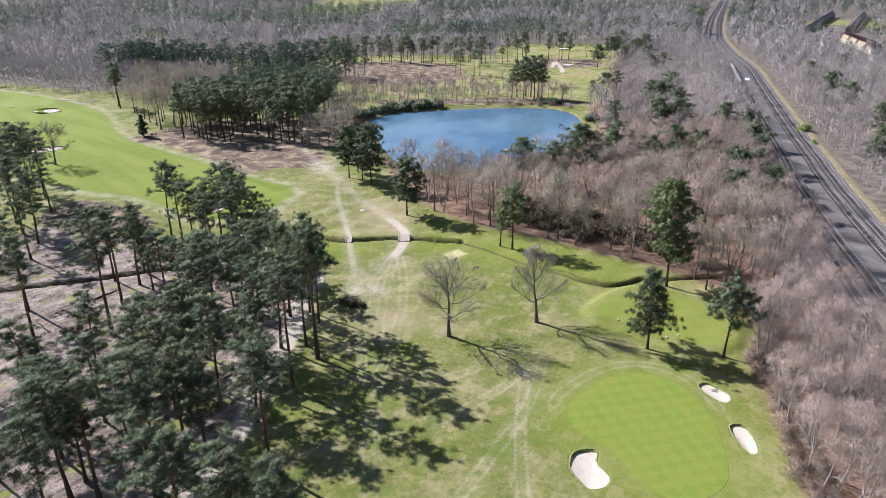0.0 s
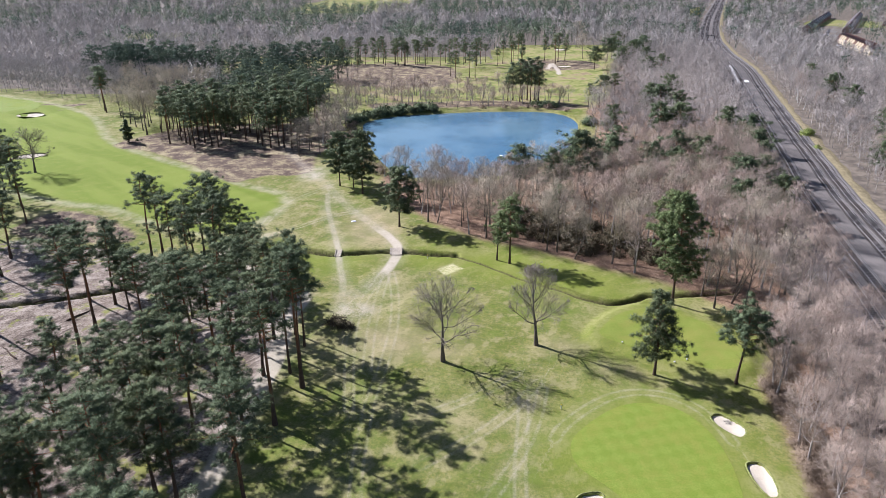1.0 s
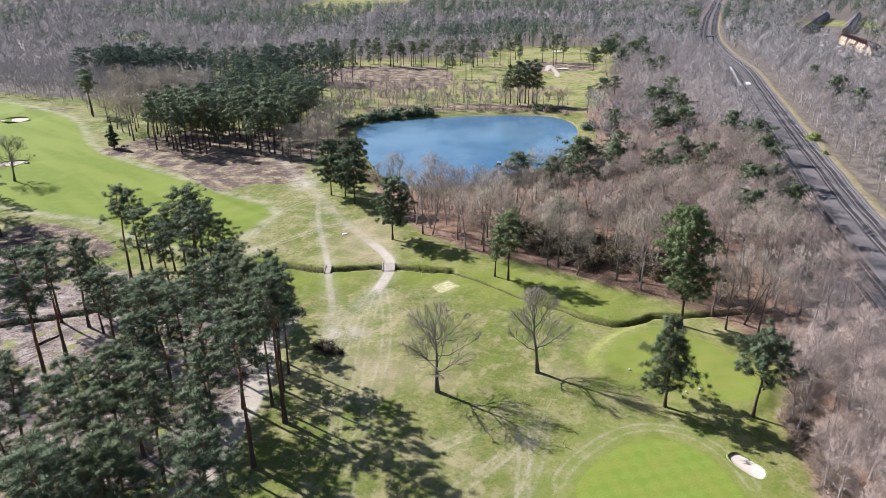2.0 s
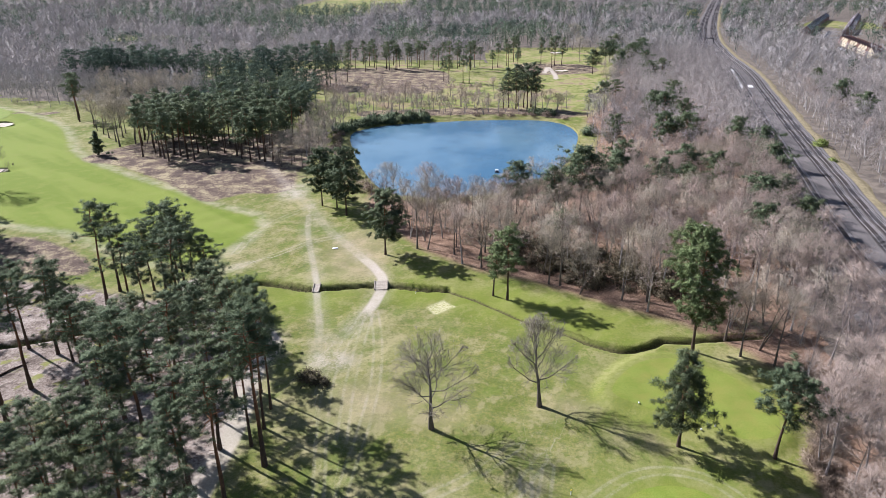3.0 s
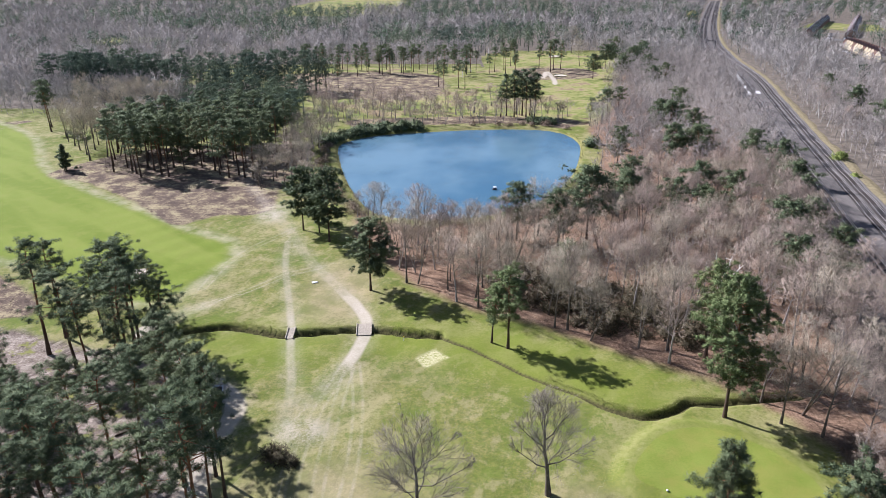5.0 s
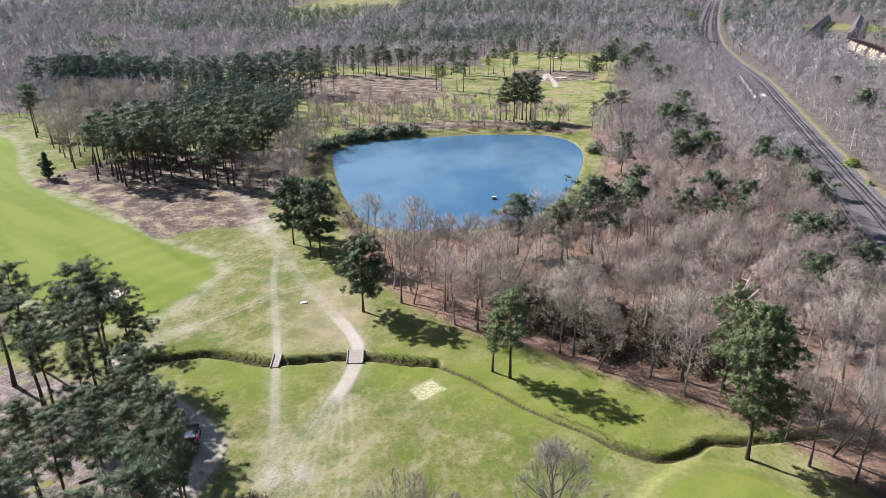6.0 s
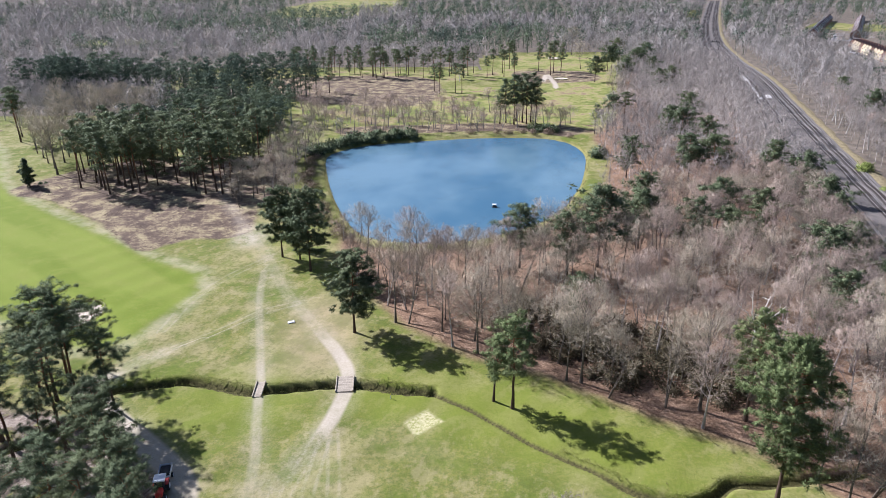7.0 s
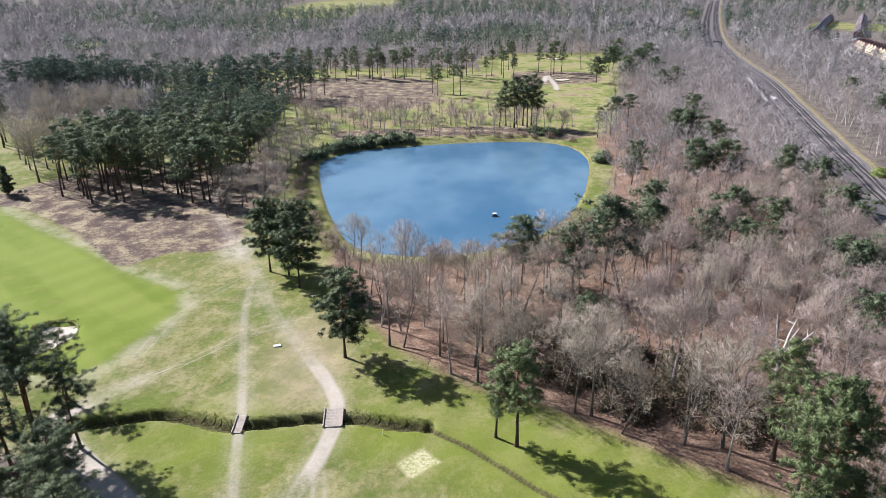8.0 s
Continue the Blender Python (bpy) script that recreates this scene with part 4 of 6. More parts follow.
rng = np.random.default_rng(5)
STAND = [(-70.8, 98.7, 22, 1), (-61.2, 105.8, 24, 0), (-63.9, 116.3, 21, 1), (-65.1, 126.7, 18, 4), (-22.2, 97.9, 24, 1), (-25, 101.9, 23, 0), (-30.2, 112.9, 19, 4), (-24.2, 88, 22, 1), (-24.2, 105.9, 22, 4),
         (-24.3, 110.6, 21, 0), (-23.4, 69.9, 20, 2), (-27.9, 80.4, 17, 3), (-32.7, 72.6, 16.5, 5), (-36, 74.1, 17, 3), (-47, 64.7, 19, 2), (-43.5, 64.7, 18.5, 0), (-37.8, 66.9, 20, 2), (-45.3, 108, 19, 0),
         (-41.1, 104.6, 21, 4), (-36.8, 101.5, 21, 0), (-26.8, 114.8, 21, 1), (-29.2, 101.2, 18.5, 2)]
STAND_EDGE = [(-65.5, 146.2, 22, 1), (-65.5, 152.1, 19.5, 1), (-51.7, 149.1, 21, 2), (-55.2, 150.5, 18.5, 0), (-46.3, 132.1, 13, 5), (-65.1, 131.5, 10, 5), (-49.5, 146.4, 20, 0), (-47.4, 138.3, 20, 2), (-58.3, 152, 15, 3),
              (-42.4, 90.1, 17, 3), (-41.8, 98.2, 18, 2), (-38.7, 112.9, 19, 0), (-37.9, 118.7, 17, 3), (-46.6, 67.6, 15, 5), (-40.1, 74, 16, 3), (-23, 53.8, 17, 2),
              (-18, 52.2, 16, 3), (-29.2, 56.3, 17, 5), (-45.6, 58, 17, 2), (-54.5, 115.7, 17, 2), (-37, 128.3, 16, 2)]
STAND_FILL = [(-53.3, 118.9, 14, 3), (-47.7, 121, 15, 5), (-39, 133.5, 15, 3), (-32.6, 123, 16, 2), (-39.9, 90.4, 16, 2),
              (-29.3, 89, 17, 0), (-61.2, 124.2, 13, 3), (-52.9, 160, 12, 5), (-45.2, 148.2, 14, 3), (-42.6, 139, 12, 5), (-82, 115, 20, 0), (-82.6, 106, 18, 2),
              (-76, 90, 18, 3), (-60, 80, 17, 2), (-57, 92, 15, 3), (-64, 72, 18, 0), (-52, 72, 16, 3), (-50, 80, 15, 5)]
STAND_FRONT = [(-47.3, 91.4, 15, 3), (-46.4, 85.4, 16, 2), (-40.6, 82.6, 16, 5), (-71.2, 128.6, 17, 2), (-66.8, 133.1, 15, 3), (-31, 94, 20, 0), (-34.5, 84, 19, 2), (-58, 141, 19, 2), (-52.5, 135, 18, 0), (-34, 60, 16, 3), (-52, 60, 16, 3), (-45, 76, 12, 5)]
for x, y, h, k in STAND + STAND_EDGE + STAND_FILL + STAND_FRONT:
    plant("pine_tree", PINES[k], x, y, h, rng.uniform(0, 360), ("tall" if h > 19 else "bushy") + " dark green pine with bare reddish trunk on sandy soil", "tree", "pines of the near stand", squash=0.66 if x > -27.5 and y > 100 else 1.0)

for x, y, h in [(-119.3, 187.1, 20), (-123.6, 184.4, 22), (-114.4, 165, 22), (-109.8, 173.2, 17), (-135, 207.8, 18), (-143.8, 214, 17), (-121, 176, 19), (-128, 194, 20), (-100, 150, 19), (-108, 157, 20), (-96, 140, 18), (-116, 150, 20)]:
    plant("pine_tree", PINES[int(rng.integers(0, 5))], x, y, h, rng.uniform(0, 360), "dark pine at the edge of the fairway", "tree", "pines by the fairway")

plant("pine_tree", PINE_ROUND[0], -11.2, 171, 15.8, 40, "solitary round-crowned dark pine casting shade on turf", "tree", "")
plant("pine_tree", PINE_PALE[0], 15.3, 147.2, 16, 10, "pale green pine beside the ditch and wood", "tree", "")
plant("pine_tree", PINE_PALE[1], 12.6, 149.2, 12, 80, "slender small pale green pine beside a larger pine", "tree", "")
plant("pine_tree", PINE_PALE[2], 45.8, 126.6, 23, 0, "broad tall pale green pine at the wood's corner", "tree", "", squash=0.8)
plant("pine_tree", PINE_PALE[0], 49.2, 143.2, 18, 200, "pale green pine rising out of the leafless wood", "tree", "")
plant("pine_tree", PINE_DROOP[0], 34.8, 101.2, 15, 150, "pine with drooping tufted branches beside the tee", "tree", "")
plant("pine_tree", PINE_DROOP[1], 47.0, 98.4, 14.5, 0, "leaning pine with crooked trunk at the wood edge", "tree", "")
plant("spruce_tree", SPRUCE[0], -124.5, 268, 9, 0, "small dark conical conifer on the heath", "tree", "")

POND_PINES = [(-32, 207.5, 15), (-24, 199, 17), (-30, 214, 11), (-27.5, 205.5, 12), (40.6, 200, 17), (22.9, 200, 13), (32.8, 196, 13), (53, 211, 13), (58.4, 227, 13), (62.4, 204, 13), (80.2, 210, 13), (76.5, 222, 13), (70.4, 200, 12),
              (84.9, 266, 14), (97.9, 311, 14), (91.6, 265, 14), (93.5, 316, 14), (110, 246, 13), (81.3, 182, 14), (72.4, 163, 13), (100, 218, 14), (105, 256, 14), (90, 187.6, 13), (99.6, 293, 14), (67, 273, 12), (30.7, 174, 8), (88.5, 172, 12), (101, 212, 11), (108.5, 243, 10), (82, 158, 9)]
for x, y, h in POND_PINES:
    plant("pine_tree", PINE_ROUND[0] if x < -20 else PINE_BUSHY[int(rng.integers(0, 3))], x, y, h + 2, rng.uniform(0, 360), "dark green pine standing among leafless trees", "tree", "pines among bare trees", squash=0.8 if x < -20 else 1.0)
for x, y, h in [(217, 409, 14), (202, 361, 14), (190, 318, 15), (142, 217, 15), (168, 258, 15), (211, 372, 13), (151, 228, 14), (176, 262, 13)]:
    plant("pine_tree", PINE_BUSHY[int(rng.integers(0, 3))], x, y, h, rng.uniform(0, 360), "dark pine in the wood beyond the railway", "tree", "pines beyond the railway")

for x, y, h in [(134.6, 559, 17), (144.7, 538, 16), (140.7, 489, 16), (140.4, 448, 15), (120, 476, 16), (164, 576, 17), (130, 437, 15), (156, 625, 17), (107, 492, 16), (150, 548, 16), (128, 500, 15), (128, 545, 17), (118, 360, 14), (112, 345, 13)]:
    plant("pine_tree", PINE_BUSHY[int(rng.integers(0, 3))], x, y, h, rng.uniform(0, 360), "distant dark pine in the wood beside the course", "tree", "pines among bare trees")
GROVE = [(-95.2, 259, 19.5), (-86.5, 260.3, 21), (-87.4, 283, 17), (-72, 270, 19), (-65.8, 258.4, 19.4), (-63.3, 261, 21), (-101.2, 266.7, 21), (-80.7, 278.5, 18.8), (-98.3, 263, 20.4), (-94, 267.2, 21.5), (-89.8, 262.8, 21), (-97.7, 271.1, 21.7),
         (-60.6, 258, 20), (-73.1, 267.3, 21), (-57.6, 257.6, 20), (-166, 336, 22), (-163, 331, 20), (-168, 341, 19)]
fill = scatter(rng, [(-108, 266), (-84, 266), (-70, 262), (-60, 262), (-54, 300), (-55, 340), (-64, 385), (-78, 408), (-112, 400), (-116, 340), (-122, 300)], 5.6, 4000, placed=np.array(GROVE)[:, :2])
front = fill[np.argsort(fill[:, 1])][:60]
back = fill[np.argsort(fill[:, 1])][60:]
for x, y, h in GROVE + [(p[0], p[1], 13.5 + 8 * rng.random()) for p in front]:
    plant("pine_tree", PINES_MID[int(rng.integers(0, 3)) if h > 15 else 3], x, y, h, rng.uniform(0, 360), "tall slim pine with bare trunk in a grove on heath", "tree", "pines of the grove")
FAR_PINES = [(40.3, 360.6, 22), (44.5, 364.1, 22), (48.4, 365.2, 22.5), (46, 361, 21), (37, 364, 20), (78.1, 343.2, 16), (86.5, 348.3, 16.5), (82, 350, 15), (-55.9, 454.8, 18), (-72, 497.5, 12), (-49.7, 506.3, 15.7), (-33.3, 513.2, 20), (-18.9, 517.7, 18),
             (8, 447.8, 18), (20.6, 447.2, 17), (4.9, 457.9, 16), (88.9, 540.2, 22), (84.5, 525.9, 21.5), (80, 550, 20), (95, 545, 20), (-28, 515, 18), (-36, 520, 19), (60, 560, 19), (64, 570, 20), (17, 452, 17), (72, 340, 13)]
belt = scatter(rng, [(-225, 434), (-190, 418), (-150, 424), (-105, 412), (-62, 428), (-58, 446), (-100, 462), (-140, 452), (-185, 468), (-222, 456)], 5.6, 1500)
far_edge = scatter(rng, [(-95, 512), (0, 516), (58, 505), (62, 535), (0, 548), (-92, 548)], 9.5, 900)
FAR_PINES += [(42, 367, 21), (50, 361, 20), (34, 361, 17)] + [(p[0], p[1], rng.uniform(13, 21)) for p in far_edge]
for x, y, h in FAR_PINES:
    plant("pine_tree", PINES_MID[1 if 30 < x < 52 and y < 370 else int(rng.integers(0, 3))], x, y, h, rng.uniform(0, 360), "distant pine with bare trunk on open heath and turf", "tree", "distant pines")

BACK_PINE = [(18.0, *both(pine_arrays(50 + i, 18, (0.3, 0.45, 0.5, 0.2)[i], 3.7, 16, 14, 0.19, top=1, sides=3, stubs=0, big=1.5, core=0))) for i in range(4)]
joined("grove_pines", BACK_PINE, back, np.where(back[:, 1] > 300, 13.0, 16.0) + rng.uniform(-4.5, 5.0, len(back)), rng, M_PINE_STUFF, "dense dark pines at the back of the grove", "trees")
joined("belt_pines", BACK_PINE, belt, rng.uniform(14, 24, len(belt)), rng, M_PINE_STUFF, "belt of tall dark pines beyond the grove", "trees")

# leafless trees
OAKS = tree_models("oak", [(15.5, bare_arrays(101, 15.5, 0.24, 6.4, 13, 13, 9, 4, 0.0125, 0.66, 0, 8, r0=0.34, limb=0.42, crook=0.042)), (15.5, bare_arrays(102, 15.5, 0.22, 5.2, 13, 13, 9, 4, 0.0125, 0.9, 0, 8, r0=0.34, limb=0.42, crook=0.036))], M_GREY_BARK, M_TWIG_OAK)
BROAD = tree_models("broadleaf", [(16, bare_arrays(110 + i, 16, f, s, 11 if st == 1 else 6, 9, 6, 4, 0.014, u, 0, 6, st)) for i, (f, s, u, st) in enumerate([(0.30, 5.6, 0.75, 1), (0.42, 4.9, 0.9, 1), (0.25, 5.2, 0.8, 2), (0.36, 5.9, 0.7, 1)])], M_GREY_BARK, M_TWIG)
BIRCHES = tree_models("birch", [(14, bare_arrays(120 + i, 14, f, s, 11 if st == 1 else 6, 8, 6, 4, 0.013, 0.9, 0.12, 6, st)) for i, (f, s, st) in enumerate([(0.34, 3.9, 1), (0.3, 3.9, 2), (0.4, 4.2, 1)])], M_BIRCH, M_TWIG_BIRCH)
FINE = tree_models("birch", [(13, bare_arrays(140 + i, 13, f, s, 12, 10, 7, 5, 0.009, 0.85, 0.1, 6, 1)) for i, (f, s) in enumerate([(0.26, 3.9), (0.3, 3.6), (0.22, 4.3)])], M_BIRCH, M_TWIG_BIRCH)
plant("oak_tree", OAKS[0], 0.2, 105.4, 15.5, 0, "leafless spreading tree alone on open turf", "tree", "lone bare trees")
plant("oak_tree", OAKS[1], 16.7, 110.8, 15.5, 60, "leafless upright tree alone on open turf", "tree", "lone bare trees")
plant("oak_tree", OAKS[0], -136.4, 223.6, 15.5, 120, "leafless oak beside a bunker on the fairway", "tree", "lone bare trees")
plant("oak_tree", BROAD[0], -123, 282, 22, 120, "large leafless tree at the edge of the pine grove", "tree", "lone bare trees")
for x, y, h in [(-119, 287, 18), (-128, 290, 17), (-134, 297, 16), (-140, 305, 17), (-113, 290, 15), (-146, 312, 16), (-152, 322, 17), (-50, 253, 13), (-45, 247, 12), (-41, 258, 13), (-37, 240, 11), (112, 560, 20), (101, 420, 20), (98, 398, 17), (-88, 455, 15), (-96, 448, 16)] + [(p[0], p[1], rng.uniform(12, 19)) for p in scatter(rng, [(-178, 385), (-150, 335), (-128, 292), (-112, 286), (-112, 335), (-120, 372), (-160, 410)], 7.5, 400)]:
    plant("bare_tree", BROAD[int(rng.integers(0, 4))], x, y, h, rng.uniform(0, 360), "leafless purple-brown tree at the edge of the heath", "tree", "bare trees by the heath")

EDGE = [(-1.3, 174.2, 15.7), (-3.8, 174.8, 16.8), (10.8, 167.5, 15), (27.2, 153.8, 18.5), (24.9, 154.5, 13), (38.6, 146.8, 16.5), (43.4, 145.8, 18), (53.5, 124.9, 14), (-12, 205, 14), (-14.5, 216, 11), (18, 163, 15), (5, 171, 14)]
rail_gap = lambda X, Y: line_dist(RAIL, X, Y) > 13.8
pine_xy = np.array([p[:2] for p in POND_PINES] + [(45.8, 126.6), (34.8, 101.2), (47, 98.4), (15.3, 147.2), (57.5, 159.5), (55.5, 156), (53.5, 152), (60, 158), (49.2, 143.2)])
wood_pts = scatter(rng, WOOD, 4.1, 20000, lambda X, Y: (region(WOOD, X, Y) < -0.4) & ((region(POND, X, Y) > 11) | (Y > 255) | (np.sin(X * 12.9 + Y * 7.3) > 0.35)) & rail_gap(X, Y) & (np.min(np.hypot(X[:, None] - pine_xy[None, :, 0], Y[:, None] - pine_xy[None, :, 1]), axis=1) > 4.6), np.array(EDGE)[:, :2])
corner = scatter(rng, [(51, 97), (50, 87), (47, 74), (44.5, 62), (43, 45), (66, 45), (70, 85), (76, 118), (60, 117), (57, 106)], 3.3, 900, placed=wood_pts)
wood_pts = np.vstack([corner, wood_pts])
wood_pts = wood_pts[wood_pts[:, 0] < 0.76 * wood_pts[:, 1] + 22]
near = wood_pts[(wood_pts[:, 1] < 250)]
near = near[np.argsort(near[:, 1] + 0.4 * near[:, 0])][:330]
key = {(round(a, 3), round(b, 3)) for a, b in near}
rest = np.array([p for p in wood_pts if (round(p[0], 3), round(p[1], 3)) not in key])
for x, y, h in EDGE:
    plant("bare_tree", BROAD[int(rng.integers(0, 4))], x, y, h, rng.uniform(0, 360), "leafless grey-barked tree at the edge of the wood", "tree", "bare trees of the wood")
for x, y in near:
    h = rng.uniform(10.0, 16.0) if region(POND, np.array([x]), np.array([y]))[0] > 20 else rng.uniform(5.0, 8.0)
    if 40 < x and line_dist(RAIL, np.array([x]), np.array([y]))[0] < 36:
        h = rng.uniform(12.5, 17.0)
    if x > 40 and y < 118:
        plant("birch_tree", FINE[int(rng.integers(0, 3))], x, y, rng.uniform(9, 14), rng.uniform(0, 360), "leafless birch with fine pinkish twigs at the wood edge", "tree", "birches of the wood")
    elif rng.random() < (0.7 if x > 50 else 0.4):
        plant("birch_tree", BIRCHES[int(rng.integers(0, 3))], x, y, h, rng.uniform(0, 360), "leafless birch with fine reddish twigs in the wood", "tree", "birches of the wood")
    else:
        plant("bare_tree", BROAD[int(rng.integers(0, 4))], x, y, h, rng.uniform(0, 360), "leafless grey-brown tree standing in leaf litter", "tree", "bare trees of the wood")

# joined woods: lighter trees
LIGHT_BARE = [(13, *both(bare_arrays(130 + i, 13, 0.2, s, 8, 5, 4, 3, 0.03, 0.75, 0, 3, r0=0.10, thin=True))) for i, s in enumerate((4.4, 5.0, 4.0, 4.7, 5.3))]
joined("wood_trees", LIGHT_BARE, rest, rng.uniform(9.5, 15.5, len(rest)) * np.where(line_dist(RAIL, rest[:, 0], rest[:, 1]) < 34, 1.18, 1.0) * np.where((region(POND, rest[:, 0], rest[:, 1]) < 20) & (rest[:, 1] < 262), 0.5, 1.0), rng, M_WOOD_STUFF, "leafless woodland of birch and oak by the railway", "trees")


def far_crown(seed, top, trunk, size, mid, twigs, twig_len, width, rise):
    """A distant evergreen: a thin trunk and a rounded, uneven crown of sprays."""
    g = np.random.default_rng(seed)
    s = Shape().tube([(0, 0, 0), (0.1, 0, trunk)], [0.2, 0.06], 3)
    size = np.array(size)
    e = unit(g.normal(size=(twigs, 3)))
    lump = 1 + 0.25 * np.sin(3.1 * e[:, :1] + seed) * np.cos(2.7 * e[:, 1:2] + 2 * seed) + 0.15 * np.sin(5 * e[:, 2:3] + seed)
    P = e * lump * size * g.uniform(0.3, 1.0, (twigs, 1)) ** 0.5 + [0, 0, mid]
    f = unit(e * 0.6 + g.normal(0, 0.5, e.shape) + [0, 0, rise])
    side = unit(np.cross(f, g.normal(size=f.shape))) * width * g.uniform(0.6, 1.3, (twigs, 1))
    V = np.stack([P - side, P + side, P + f * twig_len * g.uniform(0.5, 1.2, (twigs, 1))], 1).reshape(-1, 3)
    N = unit(unit((V - [0, 0, mid]) / size) + [0, 0, 0.35])
    return top, *both((s.arrays(), (V, np.arange(twigs * 3).reshape(-1, 3), N)))


east = np.array([(118, 90), (170, 90), (330, 300), (330, 430), (206, 430), (184, 370), (156, 283), (139, 230), (122, 178), (110, 130)])
east_pts = scatter(rng, east, 5.2, 9000, lambda X, Y: rail_gap(X, Y) & (X < 0.76 * Y + 14))
north = scatter(rng, [(-400, 470), (-300, 410), (-262, 398), (-226, 384), (-196, 366), (-176, 350), (-160, 372), (-150, 424), (-190, 430), (-290, 470), (-400, 540)], 5.2, 3000, lambda X, Y: region(LEFT_GREEN, X, Y) > 6)
joined("fairway_woods", LIGHT_BARE, north, rng.uniform(11, 17, len(north)), rng, M_HAZED_STUFF, "tall leafless trees at the end of the fairway", "trees")
joined("east_woods", LIGHT_BARE, east_pts, rng.uniform(10, 16, len(east_pts)), rng, M_WOOD_STUFF, "leafless woodland beyond the railway", "trees")
FAR_BARE = [(12.5, *both(bare_arrays(200 + i, 12.5, 0.06, 5.6 + 0.4 * (i % 4), 9, 4, 4, 3, 0.042, 0.8, 0, 3, thin=True, bare_limbs=True, soft=2.2))) for i in range(6)]
VAST_BARE = [(12.5, *both(bare_arrays(210 + i, 12.5, 0.04, 6.0 + 0.4 * (i % 3), 8, 4, 4, 2, 0.075, 0.75, 0, 3, thin=True, bare_limbs=True, soft=2.2))) for i in range(4)]
FAR_PINE = [far_crown(220 + i, 17.0, 11, [3.4, 3.4, 5.0 + 0.5 * (i % 2)], 9.8, 120, 1.5, 0.24, 0.2) for i in range(5)]
P, r = [], 170.0
while r < 1750:
    s = 5.4 + r / 92
    m = int(1.3 * r / s)
    a = (np.arange(m) + rng.uniform(0.1, 0.9, m)) / m * 1.3 - 0.65
    rr = r + rng.uniform(-0.45, 0.45, m) * s
    P.append(np.column_stack([rr * np.sin(a), rr * np.cos(a), np.full(m, s)]))
    r += s
P = np.vstack(P)
X, Y = P[:, 0], P[:, 1]
clear = (line_dist(RAIL, X, Y) > 16) & (region(WOOD, X, Y) > 2) & (region(POND, X, Y) > 12)
for q in FAR_TURF + [LEFT_GREEN]:
    clear &= region(q, X, Y) > 3
for q in HEATHS:
    clear &= region(q, X, Y) > 4
west = np.array([(-400, 455), (-290, 455), (-170, 425), (-128, 330), (-108, 262), (-60, 256), (-30, 215), (-22, 190), (60, 60), (60, 0), (-400, 0)])
clear &= ~inside(west, X, Y)
clear &= ~((X < 66) & (Y < 262) & (X > -60))
grove = np.array([(-118, 262), (-50, 258), (-40, 345), (-62, 392), (-78, 414), (-116, 406)])
clear &= ~inside(grove, X, Y) & ~inside(east, X, Y)
clear &= ~(inside(np.array([(-70, 500), (-95, 420), (-50, 350), (-30, 338), (75, 338), (110, 430), (150, 640), (110, 660), (55, 640), (0, 520)]), X, Y) & (rng.random(len(X)) > 0.012))
clear &= ~(inside(HOUSING, X, Y) & (rng.random(len(X)) > 0.3))
for row in HOUSE_ROWS:
    clear &= (line_dist(np.array(row), X, Y) > 14) & (line_dist(np.array(row) + [-16, -26], X, Y) > 13)
for q in YARDS + [CAR_PARK]:
    clear &= region(q, X, Y) > 4
P = P[clear]
mask = np.array([noise.noise(Vector((x * 0.009, y * 0.006, 3.0))) + 0.35 * noise.noise(Vector((x * 0.03, y * 0.03, 9.0))) for x, y, _ in P])
is_pine = mask > 0.12 - 0.28 * ease(P[:, 1], 650, 1100)
is_pine |= inside(np.array([(-45, 620), (60, 640), (150, 700), (150, 780), (-60, 760)]), P[:, 0], P[:, 1])
is_pine &= ~inside(np.array([(-420, 430), (-120, 500), (-120, 620), (-420, 620)]), P[:, 0], P[:, 1]) | (rng.random(len(P)) < 0.06)
hs = np.clip(P[:, 2] / 10.5, 0.75, 1.7)
B, C = P[~is_pine], P[is_pine]
hb = 13.0 * hs[~is_pine] * rng.uniform(0.75, 1.3, len(B))
near_ring = B[:, 1] < 760
joined("far_woods", FAR_BARE, B[near_ring, :2], hb[near_ring], rng, M_HAZED_STUFF, "leafless woods beyond the course and the railway", "trees")
joined("horizon_woods", VAST_BARE, B[~near_ring, :2], hb[~near_ring], rng, M_HAZED_STUFF, "leafless woods stretching to the horizon", "trees")
joined("far_pine_woods", FAR_PINE, C[:, :2], 16.5 * np.clip(hs[is_pine], 0.8, 1.3) * rng.uniform(0.75, 1.2, len(C)), rng, M_PINE_STUFF, "dark pine woods among leafless trees", "trees")


# railway -----------------------------------------------------------------
M_BALLAST = Nodes("ballast", 0.95, 0.1)
_f, _m = M_BALLAST.noise(5.0, 5, 0.75), M_BALLAST.noise(0.25, 4, 0.6, (1, 0.3, 1), -0.3)
M_BALLAST.color(M_BALLAST.mix(M_BALLAST.step(_m, 0.4, 0.65, 0.0, 0.7), M_BALLAST.ramp(_f, (0.35, (0.075, 0.067, 0.062)), (0.65, (0.175, 0.158, 0.145))), (0.20, 0.178, 0.16)))
M_BALLAST.bump(_f, 0.08, 0.8)
M_BALLAST = M_BALLAST.mat
M_TRACKBED = plain("oiled_ballast", (0.052, 0.044, 0.040), 0.95, 0.1, 0, 2.5, 0.45)
M_RAIL = plain("rail_steel", (0.36, 0.335, 0.315), 0.4, 0.5, 0.5, 3.0, 0.2)
M_SLEEPER = plain("sleeper_concrete", (0.15, 0.138, 0.13), 0.9, 0.2, 0, 4.0, 0.3)
